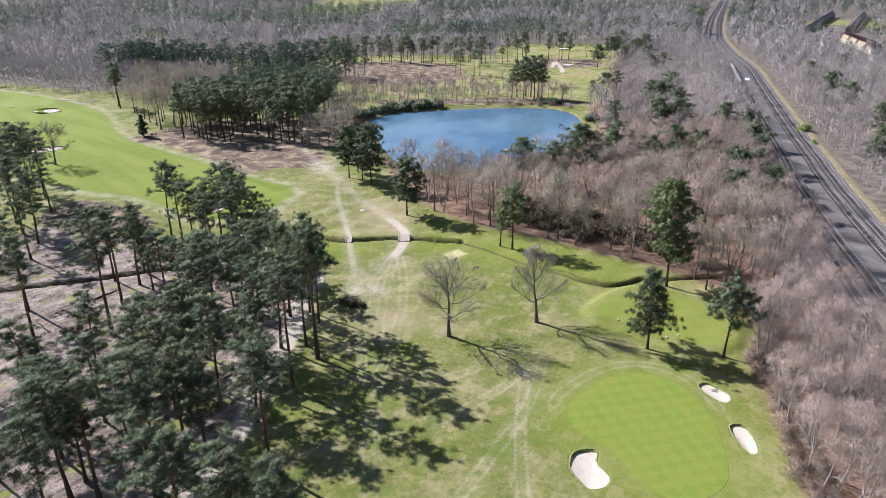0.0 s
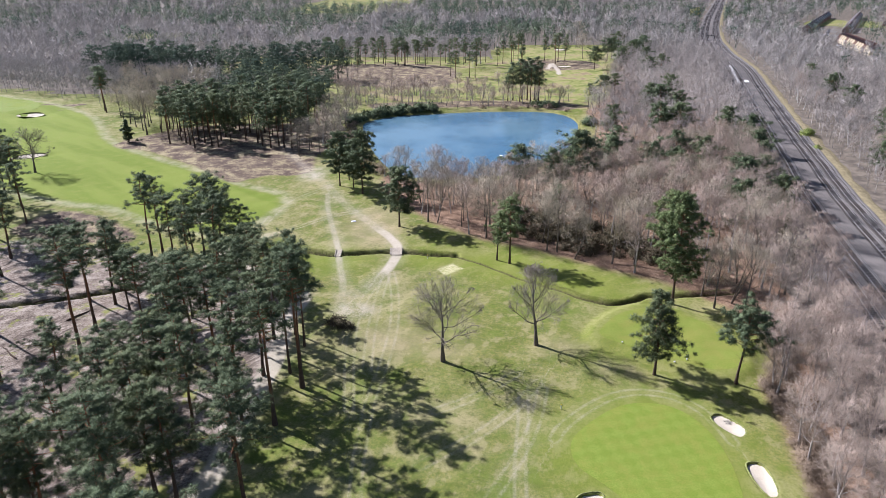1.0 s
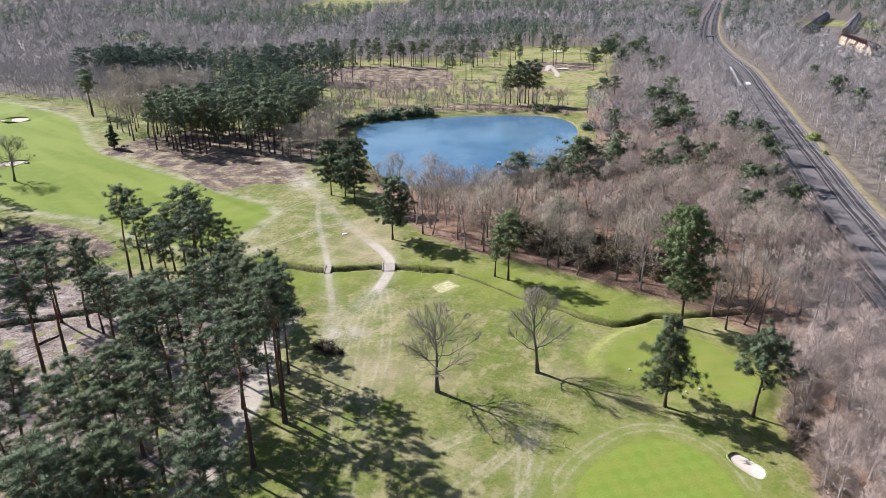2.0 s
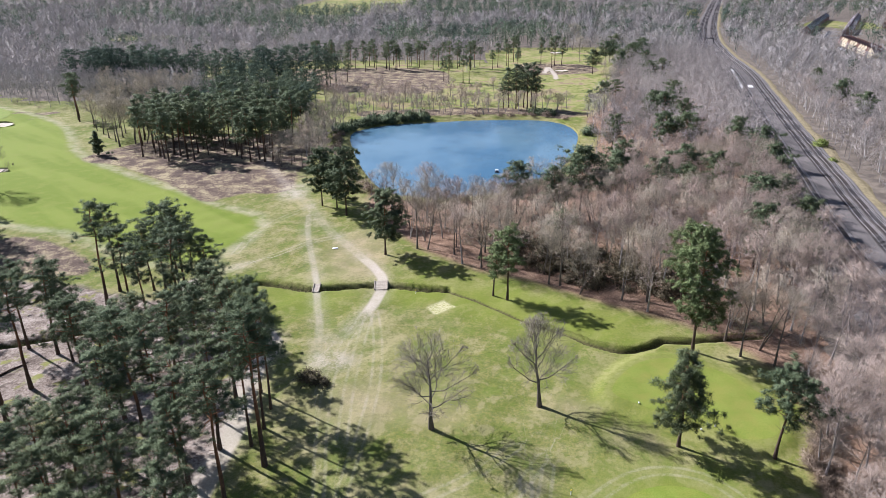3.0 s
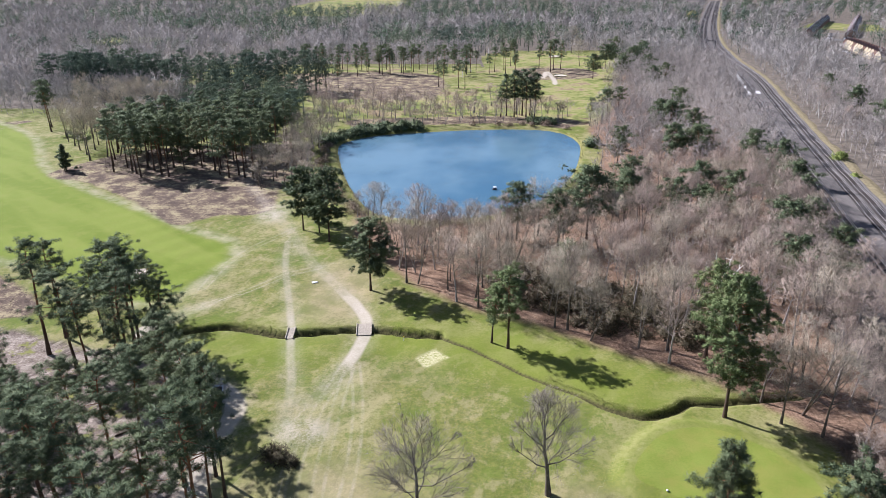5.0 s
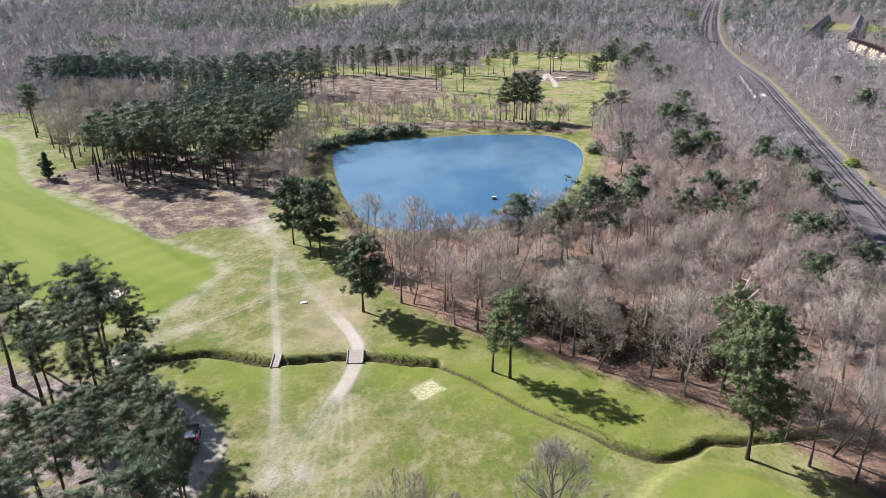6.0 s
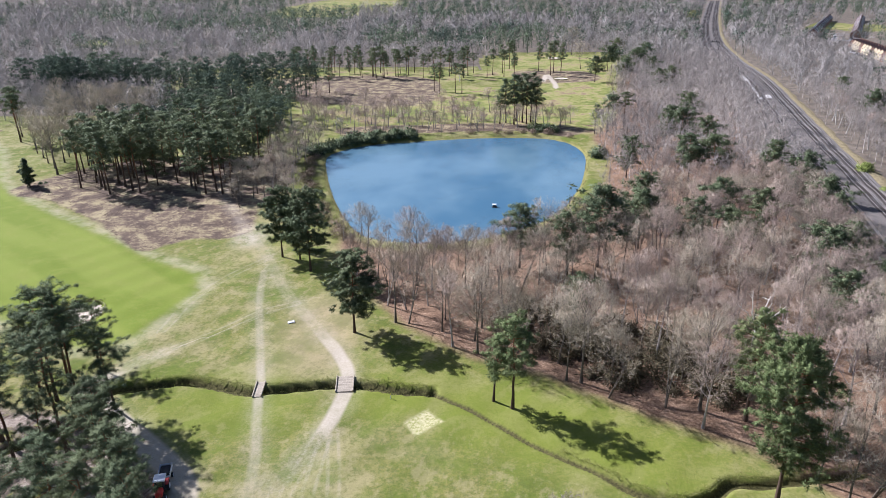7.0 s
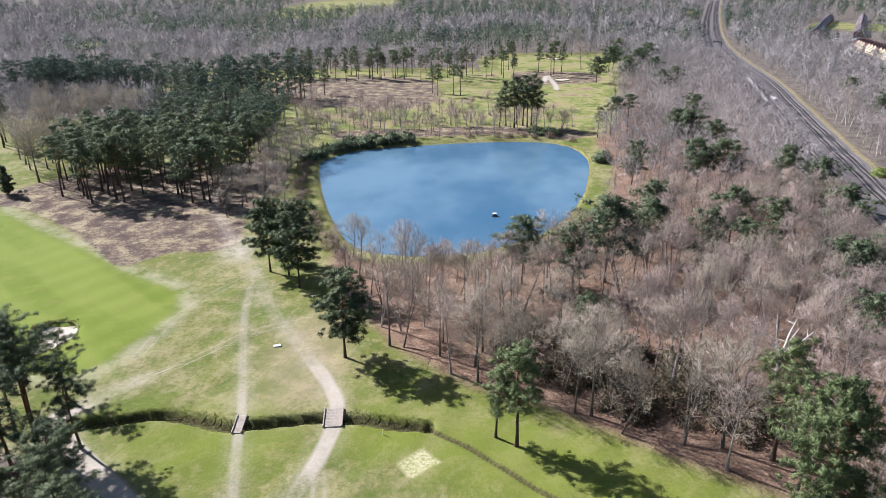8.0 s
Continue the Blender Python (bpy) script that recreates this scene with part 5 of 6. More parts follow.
M_CONCRETE = plain("pale_concrete", (0.62, 0.60, 0.57), 0.9, 0.2, 0, 2.0, 0.15)
M_VERGE = plain("verge_grass", (0.24, 0.20, 0.115), 0.95, 0.1, 0, 1.2, 0.45)
M_STEEL = plain("painted_steel", (0.10, 0.10, 0.11), 0.6, 0.4, 0.3, 3.0, 0.2)


def along(P, gap):
    """Points evenly spaced on a polyline, with unit tangents and normals to the right."""
    d = np.r_[0, np.cumsum(np.linalg.norm(np.diff(P, axis=0), axis=1))]
    s = np.arange(0, d[-1], gap)
    Q = np.column_stack([np.interp(s, d, P[:, i]) for i in (0, 1)])
    t = unit(np.gradient(Q, axis=0))
    return Q, t, np.column_stack([t[:, 1], -t[:, 0]])


def ribbon(Q, N, section, lift):
    """Sweeps a cross-section of (across, up) pairs along a line."""
    k = len(section)
    a = np.array(section)
    XY = Q[:, None] + N[:, None] * a[None, :, 0:1]
    Z = lift[:, None] + a[None, :, 1]
    V = np.concatenate([XY, Z[..., None]], -1).reshape(-1, 3)
    i = (np.arange(len(Q) - 1)[:, None] * k + np.arange(k - 1)[None]).ravel()
    T = np.concatenate([np.column_stack([i, i + 1, i + k + 1]), np.column_stack([i, i + k + 1, i + k])])
    return Shape().add(V, T)


rq, rt, rn = along(RAIL[RAIL[:, 1] < 1700], 6.0)
rz = height(rq[:, 0], rq[:, 1]) + 0.0
bed = ribbon(rq, rn, [(-13.2, -0.1), (-11.2, 0.5), (-9.4, 0.62), (0.6, 0.62), (2.2, 0.66), (10.0, 0.62), (10.8, 0.45), (11.4, 0.4)], rz)
tagged(new("railway_bed", np_mesh("railway_bed", *bed.arrays(), M_BALLAST, False)), "grey-brown ballast bed of a four-track railway", "railway", kind="structure")
edge = ribbon(rq, rn, [(11.3, 0.46), (12.4, 0.5), (13.6, 0.42), (15.5, -0.1)], rz)
tagged(new("railway_verge", np_mesh("railway_verge", *edge.arrays(), M_VERGE, False)), "yellowed grass verge beside the railway", "verge", kind="structure")
path_e = ribbon(rq, rn, [(10.3, 0.56), (10.35, 0.68), (10.85, 0.68), (10.9, 0.52)], rz)
tagged(new("cable_trough", np_mesh("cable_trough", *path_e.arrays(), M_SLEEPER, False)), "pale concrete cable trough beside the tracks", "trough", kind="structure")
line = thing("railway_track", "four parallel railway tracks with steel rails on sleepers", "railway track", kind="structure")
for off in (-7.5, -2.8, 4.6, 8.2):
    part("track_bed", ribbon(rq, rn, [(off - 1.75, 0.60), (off - 1.35, 0.675), (off + 1.35, 0.675), (off + 1.75, 0.60)], rz), M_TRACKBED, line, "oily brown ballast between the rails")
    for g in (-0.75, 0.75):
        part("rail", ribbon(rq, rn, [(off + g - 0.06, 0.66), (off + g - 0.05, 0.86), (off + g + 0.05, 0.86), (off + g + 0.06, 0.66)], rz), M_RAIL, line)
    part("conductor_rail", ribbon(rq[:120], rn[:120], [(off + 1.2 - 0.04, 0.66), (off + 1.2 - 0.04, 0.90), (off + 1.2 + 0.04, 0.90), (off + 1.2 + 0.04, 0.66)], rz[:120]), M_RAIL, line)
sl = Shape()
sq, stg, sn = along(RAIL[(RAIL[:, 1] > 110) & (RAIL[:, 1] < 420)], 0.9)
for p, t in zip(sq, stg):
    nrm = np.array([t[1], -t[0]])
    for off in (-7.5, -2.8, 4.6, 8.2):
        c = p + nrm * off
        sl.box(c[0], c[1], float(height(*c)) + 0.62, 2.5, 0.28, 0.16, math.atan2(t[1], t[0]) - math.pi / 2)
tagged(part("sleepers", sl, M_SLEEPER, line), kind="stuff")


def rail_at(y, off):
    i = int(np.argmin(np.abs(rq[:, 1] - y)))
    p = rq[i] + rn[i] * off + rt[i] * (y - rq[i, 1])
    return p[0], p[1], math.atan2(rt[i, 1], rt[i, 0]) - math.pi / 2


for y, off, w, length, lab in ((462, -5.2, 1.5, 95, "long pale concrete strip beside a track"), (428, 0.2, 2.6, 10, "pale concrete crossing slab between tracks"), (242, -11.2, 1.6, 9, "pale concrete slab at the railway edge")):
    x, yy, a = rail_at(y, off)
    ob = thing("concrete_slab", lab, "slab", pose(x, yy, 0, 0, 0, math.degrees(a)), "railway slabs")
    part("slab", Shape().box(0, 0, 0.72, w, length, 0.3, 0, 0.04), M_CONCRETE, ob)


def gantry(y, off):
    """A cantilevered signal: one post, an arm with a walkway and its signal heads."""
    x, yy, a = rail_at(y, off)
    ob = thing("signal_gantry", "dark steel cantilever signal gantry over the railway", "gantry", pose(x, yy, float(height(x, yy)) + 0.5, 0, 0, math.degrees(a)))
    part("post", Shape().box(0, 0, 3.8, 0.5, 0.5, 7.6, 0, 0.03), M_STEEL, ob)
    part("arm", Shape().box(-3.3, 0.25, 7.3, 7.2, 0.12, 0.6).box(-3.3, -0.25, 7.3, 7.2, 0.12, 0.6), M_STEEL, ob)
    part("walkway", Shape().box(-3.3, 0, 6.95, 7.2, 0.7, 0.08), M_STEEL, ob)
    for s in (-6.2, -2.8):
        part("signal_head", Shape().box(s, -0.45, 7.9, 0.6, 0.35, 1.4, 0, 0.05), M_STEEL, ob)


gantry(683, 0.6)

# bridges over the ditch --------------------------------------------------
M_PLANK = plain("weathered_planks", (0.38, 0.33, 0.26), 0.9, 0.15, 0, 5.0, 0.25)
M_TIMBER = plain("bridge_timber", (0.33, 0.285, 0.22), 0.9, 0.15, 0, 5.0, 0.3)


def footbridge(x, y, turn, width, length, planks, label):
    ob = thing("footbridge", label, "bridge", pose(x, y, float(height(x, y)), 0, 0, turn), "bridges over the ditch")
    step = length / planks
    for i in range(planks):
        part("plank", Shape().box(0, -length / 2 + (i + 0.5) * step, 0.10 + 0.008 * (i % 3), width, step * 0.93, 0.09, 0, 0.01), M_PLANK, ob)
    for s in (-1, 1):
        part("kerb_beam", Shape().box(s * (width / 2 - 0.09), 0, 0.24, 0.18, length * 1.02, 0.2, 0, 0.03), M_TIMBER, ob)
        part("bearer", Shape().box(s * width * 0.3, 0, -0.06, 0.25, length, 0.22, 0, 0.02), M_TIMBER, ob)


footbridge(-24.5, 152.9, 3, 1.5, 4.2, 16, "narrow pale timber footbridge over the ditch")
footbridge(-11.0, 154.2, 4, 2.9, 4.4, 18, "wide pale timber cart bridge with low kerbs over the ditch")

# the work machine under the pines ----------------------------------------
M_RED = plain("red_paint", (0.55, 0.035, 0.025), 0.4, 0.5, 0, 2.0, 0.15)
M_WHITE = plain("white_paint", (0.75, 0.76, 0.78), 0.45, 0.4, 0, 2.0, 0.08)
M_BLACK = plain("black_rubber", (0.03, 0.03, 0.032), 0.8, 0.3, 0, 5.0, 0.3)
M_GLASS = plain("dark_glass", (0.03, 0.035, 0.04), 0.15, 0.6, 0, 2.0, 0.1)


def wheel(parent, x, y, r, w):
    t = Shape().tube([(x - w / 2, y, r), (x - w / 2 + 0.03, y, r), (x + w / 2 - 0.03, y, r), (x + w / 2, y, r)], [r * 0.6, r, r, r * 0.6], 16)
    tyre = part("wheel", t, M_BLACK, parent, "black rubber tyre")
    part("rim", Shape().tube([(x - w / 2 - 0.01, y, r), (x + w / 2 + 0.01, y, r)], [r * 0.58, r * 0.58], 12, True), M_WHITE, tyre)


def tractor(x, y, turn):
    ob = thing("tractor", "compact red and black tractor with a white cab roof", "tractor", pose(x, y, float(height(x, y)), 0, 0, turn))
    part("chassis", Shape().box(0, 0, 0.75, 0.8, 3.0, 0.5, 0, 0.06), M_BLACK, ob)
    part("bonnet", Shape().box(0, -1.0, 1.2, 0.85, 1.3, 0.65, 0, 0.14), M_RED, ob, "red bonnet")
    part("cab", Shape().box(0, 0.35, 1.6, 1.25, 1.3, 1.3, 0, 0.12), M_GLASS, ob, "dark glazed cab")
    part("roof", Shape().box(0, 0.35, 2.32, 1.45, 1.5, 0.16, 0, 0.07), M_WHITE, ob, "white cab roof")
    for s in (-1, 1):
        part("mudguard", Shape().box(s * 0.72, 0.75, 1.35, 0.4, 1.2, 0.12, 0, 0.05), M_RED, ob)
        wheel(ob, s * 0.75, 0.8, 0.62, 0.38)
        wheel(ob, s * 0.62, -1.2, 0.42, 0.28)
    return ob


tractor(-31.2, 129.6, 12)
tr = thing("trailer", "small tipping trailer with dark load behind a tractor", "trailer", pose(-31.9, 133.0, 0, 0, 0, 12))
part("bed", Shape().box(0, 0, 0.85, 1.5, 2.2, 0.14, 0, 0.03), M_WHITE, tr)
for s in (-1, 1):
    part("side_board", Shape().box(s * 0.74, 0, 1.1, 0.06, 2.2, 0.4, 0, 0.02), M_WHITE, tr)
    wheel(tr, s * 0.8, -0.2, 0.36, 0.24)
part("end_board", Shape().box(0, 1.08, 1.1, 1.5, 0.06, 0.4, 0, 0.02), M_WHITE, tr)
part("load", Shape().box(0, 0, 1.05, 1.3, 1.9, 0.3, 0, 0.12), M_BLACK, tr, "dark loose load")
part("drawbar", Shape().box(0, -1.6, 0.75, 0.12, 1.1, 0.1), M_BLACK, tr)

# small things on the course ----------------------------------------------
for x, y in ((31.8, 110.4), (38.9, 103.9), (41.2, 104.6)):
    ob = thing("tee_marker", "small white tee marker on mown turf", "tee marker", pose(x, y, float(height(x, y)) + 0.75), "tee markers")
    part("ball", Shape().tube([(0, 0, 0), (0, 0, 0.05), (0, 0, 0.14), (0, 0, 0.22), (0, 0, 0.25)], [0.05, 0.14, 0.17, 0.11, 0.02], 10, True), M_WHITE, ob, smooth=True)
    part("spike", Shape().tube([(0, 0, -0.12), (0, 0, 0.04)], [0.02, 0.02], 5), M_STEEL, ob)
ob = thing("yardage_plate", "white plate lying on the worn turf", "plate", pose(-23.8, 175.6, float(height(-23.8, 175.6)) + 0.05, 0, 0, 20))
part("plate", Shape().box(0, 0, 0.06, 1.2, 0.75, 0.1, 0, 0.03), M_WHITE, ob)
part("rim", Shape().box(0, 0, 0.02, 1.32, 0.87, 0.06, 0, 0.02), M_CONCRETE, ob)
ob = thing("duck_house", "small white and dark floating box on the pond", "duck house", pose(21.3, 245.5, -0.62))
part("raft", Shape().box(0, 0, 0.08, 1.5, 1.2, 0.2, 0, 0.04), M_BLACK, ob)
part("box", Shape().box(0, 0, 0.45, 0.9, 0.8, 0.55, 0, 0.03), M_STEEL, ob)
part("roof", Shape().box(0, 0, 0.78, 1.15, 1.0, 0.12, 0, 0.05), M_WHITE, ob, "pale flat roof")
for x, y in ((18.0, 91.8), (-3.4, 150.2)):
    ob = thing("marker_post", "short white and yellow marker post in turf", "marker post", pose(x, y, float(height(x, y))), "marker posts")
    part("post", Shape().tube([(0, 0, -0.1), (0, 0, 0.75)], [0.06, 0.05], 8, True), M_WHITE, ob)
    part("cap", Shape().tube([(0, 0, 0.7), (0, 0, 0.86)], [0.08, 0.06], 8, True), plain("yellow_paint", (0.65, 0.5, 0.04), 0.5), ob, "yellow cap")

# dead tree ---------------------------------------------------------------
M_DEAD = plain("bleached_wood", (0.72, 0.68, 0.60), 0.8, 0.2, 0, 4.0, 0.15)
ds = Shape()
dg = np.random.default_rng(9)
ds.tube([(0, 0, 0), (0.2, 0.1, 4), (0.1, 0, 7.5)], [0.42, 0.34, 0.26], 8)
for a, out, up in ((0.2, 3.6, 4.6), (1.3, 2.4, 5.4), (2.4, 3.8, 4.0), (3.3, 4.6, 3.4), (4.2, 2.0, 6.0), (5.3, 3.4, 4.6)):
    d = np.array([math.cos(a), math.sin(a), 0])
    p = np.array([0.1, 0, 6.6]) + np.array([[0, 0, 0]] + [d * out * s + [0, 0, up * s ** 1.3] for s in (0.3, 0.6, 1.0)]) + np.vstack([np.zeros((1, 3)), dg.normal(0, 0.25, (3, 3))])
    ds.tube(p, [0.22, 0.17, 0.12, 0.05], 6)
    for s in (1, 2):
        for _ in range(2):
            e = p[s] + (p[s + 1] - p[s]) * dg.uniform(0.2, 0.8)
            ds.tube([e, e + unit(dg.normal(0, 0.7, 3) + d * 0.5 + [0, 0, 0.5]) * dg.uniform(0.9, 1.9)], [0.07, 0.02], 4)
dv, dt = ds.arrays()
tagged(new("dead_tree", np_mesh("dead_tree", dv, dt, M_DEAD, True)), "dead tree with bleached white branches in the wood", "tree").matrix_basis = pose(57.2, 159.5, 0, 0, 0, 30)

# houses beyond the railway ----------------------------------------------
M_CREAM = plain("cream_render", (0.66, 0.56, 0.38), 0.9, 0.2, 0, 0.6, 0.1)
M_BRICK = plain("red_brick_wall", (0.24, 0.145, 0.115), 0.9, 0.2, 0, 3.0, 0.3)
M_TILE = plain("brown_roof_tiles", (0.15, 0.095, 0.085), 0.85, 0.2, 0, 1.5, 0.3)
M_SLATE = plain("dark_roof_tiles", (0.10, 0.088, 0.095), 0.85, 0.2, 0, 1.5, 0.3)


def house(x, y, turn, w, d, wall, roof_mat, label, side=False):
    """A two-storey house; its gable faces -y before turning. In a stepped terrace white verge boards run up the roof."""
    z = float(height(x, y))
    ob = thing("house", label, "house", pose(x, y, z - 0.1, 0, 0, turn), "houses beyond the railway")
    e, r = 5.2, 5.2 + w * (0.42 if side else 0.5)
    a, b = w / 2, d / 2
    V = [(-a, -b, 0), (a, -b, 0), (a, b, 0), (-a, b, 0), (-a, -b, e), (a, -b, e), (a, b, e), (-a, b, e), (0, -b, r), (0, b, r)]
    T = [(0, 1, 5), (0, 5, 4), (4, 5, 8), (1, 2, 6), (1, 6, 5), (2, 3, 7), (2, 7, 6), (6, 7, 9), (3, 0, 4), (3, 4, 7)]
    part("wall", Shape().add(V, T), wall, ob)
    o = 0.35
    V, T = [], []
    for s in (-1, 1):
        k = len(V)
        lo, hi = e - o * 0.9, r + 0.12
        V += [(s * (a + o), -b - o, lo), (s * (a + o), b + o, lo), (0, b + o, hi), (0, -b - o, hi), (s * (a + o), -b - o, lo - 0.16), (s * (a + o), b + o, lo - 0.16), (0, b + o, hi - 0.16), (0, -b - o, hi - 0.16)]
        T += [(k, k + 1, k + 2), (k, k + 2, k + 3), (k + 4, k + 6, k + 5), (k + 4, k + 7, k + 6), (k, k + 4, k + 5), (k, k + 5, k + 1), (k, k + 3, k + 7), (k, k + 7, k + 4), (k + 1, k + 5, k + 6), (k + 1, k + 6, k + 2)]
    rf = part("roof", Shape().add(V, T), roof_mat, ob)
    part("chimney", Shape().box(a * 0.3, b * 0.4, r + 0.1, 0.7, 0.9, 1.8, 0, 0.04), M_BRICK, rf)
    for sx in (-1, 1) if side else ():
        for sy in (-1, 1):
            V = [(sx * (a + o), sy * (b + o) + k, lo + u) for u in (0.02, 0.3) for k in (-0.6, 0.6)] + [(0, sy * (b + o) + k, hi + u) for u in (0.02, 0.3) for k in (-0.6, 0.6)]
            part("verge_board", Shape().add(V, [(0, 1, 5), (0, 5, 4), (2, 6, 7), (2, 7, 3), (0, 4, 6), (0, 6, 2), (1, 3, 7), (1, 7, 5), (0, 2, 3), (0, 3, 1), (4, 5, 7), (4, 7, 6)]), M_WHITE, rf, "white verge board")
    for sx in (-1, 1):
        for zz in (1.5, 3.9):
            win = part("window", Shape().box(sx * a * 0.48, -b - 0.02, zz, 1.2, 0.1, 1.2), M_WHITE, ob)
            part("pane", Shape().box(sx * a * 0.48, -b - 0.08, zz, 1.0, 0.03, 1.0), M_GLASS, win)
    part("door", Shape().box(0, -b - 0.04, 1.05, 0.95, 0.1, 2.1, 0, 0.02), M_STEEL, ob)
    return ob


for i in range(14):
    house(402 - 3.4 * i, 705 - 9.3 * i, -84, 7.0, 9.5, M_CREAM if i % 4 else M_BRICK, M_TILE, "cream gabled house in a terraced row")
for (x0, y0), (x1, y1), n, mats, lab in ((*HOUSE_ROWS[1], 12, (M_BRICK, M_SLATE), "brick house with dark tiled roof in a stepped terrace"), (*HOUSE_ROWS[2], 12, (M_BRICK, M_TILE), "brick house with brown tiled roof in a stepped terrace")):
    for i in range(n):
        house(x0 + (x1 - x0) * i / (n - 1), y0 + (y1 - y0) * i / (n - 1), -32, 10.0, 21.0, *mats, lab, side=True)
for i in range(4):
    house(575 + i * 24, 915 + i * 34, -40 + i * 20, 9.0, 10.0, M_CREAM if i == 2 else M_BRICK, M_TILE, "detached brick house with tiled roof")


tagged(sheet("car_park", CAR_PARK.astype(float), 0.08, plain("asphalt", (0.16, 0.155, 0.15), 0.9, 0.2, 0, 0.8, 0.25), 4), "grey asphalt car park among houses", "car park", kind="structure")


def car(x, y, turn, paint, label):
    ob = thing("parked_car", label, "car", pose(x, y, float(height(x, y)), 0, 0, turn), "parked cars")
    part("body", Shape().box(0, 0, 0.65, 1.8, 4.3, 0.7, 0, 0.15), paint, ob)
    part("cabin", Shape().box(0, -0.2, 1.2, 1.6, 2.3, 0.6, 0, 0.22), M_GLASS, ob)
    for sx in (-1, 1):
        for sy in (-1.35, 1.35):
            wheel(ob, sx * 0.82, sy, 0.33, 0.22)


for i, (x, y) in enumerate(((433, 796), (440, 808), (447, 820), (454, 832), (461, 844), (468, 856), (475, 868), (448, 790), (456, 803), (464, 817), (473, 832), (482, 848), (490, 862), (372, 660), (366, 645), (360, 628))):
    car(x, y, 30 * i, M_WHITE if i % 3 else M_STEEL, "white parked car among houses" if i % 3 else "dark parked car among houses")

# shrubs and rough growth -------------------------------------------------
def shrub_arrays(seed, r, h, clumps, per, width):
    g = np.random.default_rng(seed)
    c = unit(g.normal(size=(clumps, 3))) * [r, r, h] * g.uniform(0.4, 0.95, (clumps, 1))
    c[:, 2] = np.abs(c[:, 2]) * 0.9 + 0.15 * h
    return c, blades(g, c, np.full(clumps, 0.6 + 0.15 * r), per, width, 0.9, 0.3)


def shrub(x, y, h, mesh, label, group):
    ob = tagged(new("shrub", mesh), label, "shrub", group)
    ob.matrix_basis = pose(x, y, float(height(x, y)) - 0.05, 0, 0, (x * 37 + y * 17) % 360) @ Matrix.Diagonal((h, h, h, 1))


def shrub_mesh(name, seed, r, h, clumps, per, width, material):
    c, (V, T) = shrub_arrays(seed, r, h, clumps, per, width)
    return np_mesh(name, V, T, material, normals=unit(soft_normals(V, c, per) + unit(V)))


M_LIME = needle_material("spring_leaves", (0.16, 0.21, 0.05), (0.30, 0.36, 0.10), (0.30, 0.34, 0.08))
YELLOW_BUSH = shrub_mesh("blossom_shrub", 440, 1.3, 1.2, 30, 30, 0.09, needle_material("yellow_catkins", (0.42, 0.38, 0.10), (0.62, 0.57, 0.22), (0.55, 0.5, 0.16)))
EVERGREEN = [shrub_mesh("evergreen_shrub", 400 + i, 1.3, 1.1, 26, 26, 0.075, M_NEEDLE) for i in range(3)]
BROWN = [shrub_mesh("brown_shrub", 410 + i, 1.2, 1.0, 30, 46, 0.013, M_TWIG_BUSH) for i in range(3)]
LIME = shrub_mesh("lime_shrub", 420, 1.2, 1.2, 26, 26, 0.06, M_LIME)
shrub_places = [(148, 276, 2.4), (151, 280, 1.8), (141, 254, 1.5)]
rng = np.random.default_rng(77)
for x, y, h in shrub_places:
    shrub(x, y, h, LIME, "bush with fresh lime-green leaves beside the railway", "budding bushes")
shrub(406, 1148, 7.0, YELLOW_BUSH, "tall willow bush covered in pale yellow catkins", "")
pq, _, pn = along(np.vstack([POND, POND[:1]]), 5.0)
c0 = POND.mean(axis=0)
for p in pq:
    out = unit(p - c0)
    nw = p[0] < -5 and p[1] > 300
    ne = p[1] > 325 and 15 < p[0] < 60
    w = p[0] < -18 and 225 < p[1] < 305
    if nw:
        for d in (3.0, 6.5):
            q = p + out * (d + rng.uniform(-1, 1.5)) + rng.normal(0, 0.8, 2)
            shrub(*q, rng.uniform(2.0, 3.2), EVERGREEN[int(rng.integers(0, 3))], "dark evergreen shrub on the pond bank", "pond bank shrubs")
    elif ne or w or p[1] < 240:
        q = p + out * rng.uniform(3.0, 7.0)
        if rng.random() < 0.75:
            shrub(*q, rng.uniform(1.4, 2.6), BROWN[int(rng.integers(0, 3))], "brown leafless bush on the pond bank", "pond bank bushes")
for x, y in ((50, 345), (53, 347), (47, 348), (56, 344), (64, 300), (66, 305)):
    shrub(x, y, rng.uniform(1.8, 2.6), EVERGREEN[int(rng.integers(0, 3))], "dark evergreen shrub on the pond bank", "pond bank shrubs")
for x, y, h in [(-33, 236, 8), (-36, 246, 9), (-39, 258, 9), (-42, 270, 9), (-44, 282, 10), (-41, 293, 9), (-30, 226, 8), (-47, 265, 11), (-49, 278, 12), (-45, 300, 11), (-40, 312, 10), (-20, 345, 9), (-8, 346, 10), (4, 350, 9), (14, 352, 10), (-30, 348, 11), (-42, 352, 10), (26, 352, 8), (-42, 399, 12), (-30, 391, 13), (-16, 383, 12), (-54, 407, 13), (8, 395, 11), (12.6, 368, 12), (32, 392, 12), (-24, 362, 12), (-12, 366, 11), (-36, 372, 12), (-48, 384, 13), (-52, 368, 12), (0, 372, 10), (22, 372, 12), (-60, 392, 12), (60, 352, 9), (66, 362, 9), (-46, 362, 12)]:
    plant("bare_tree", BIRCHES[int(rng.integers(0, 3))], x, y, h, rng.uniform(0, 360), "small leafless birch on the pond bank", "tree", "birches by the pond", squash=1.4)

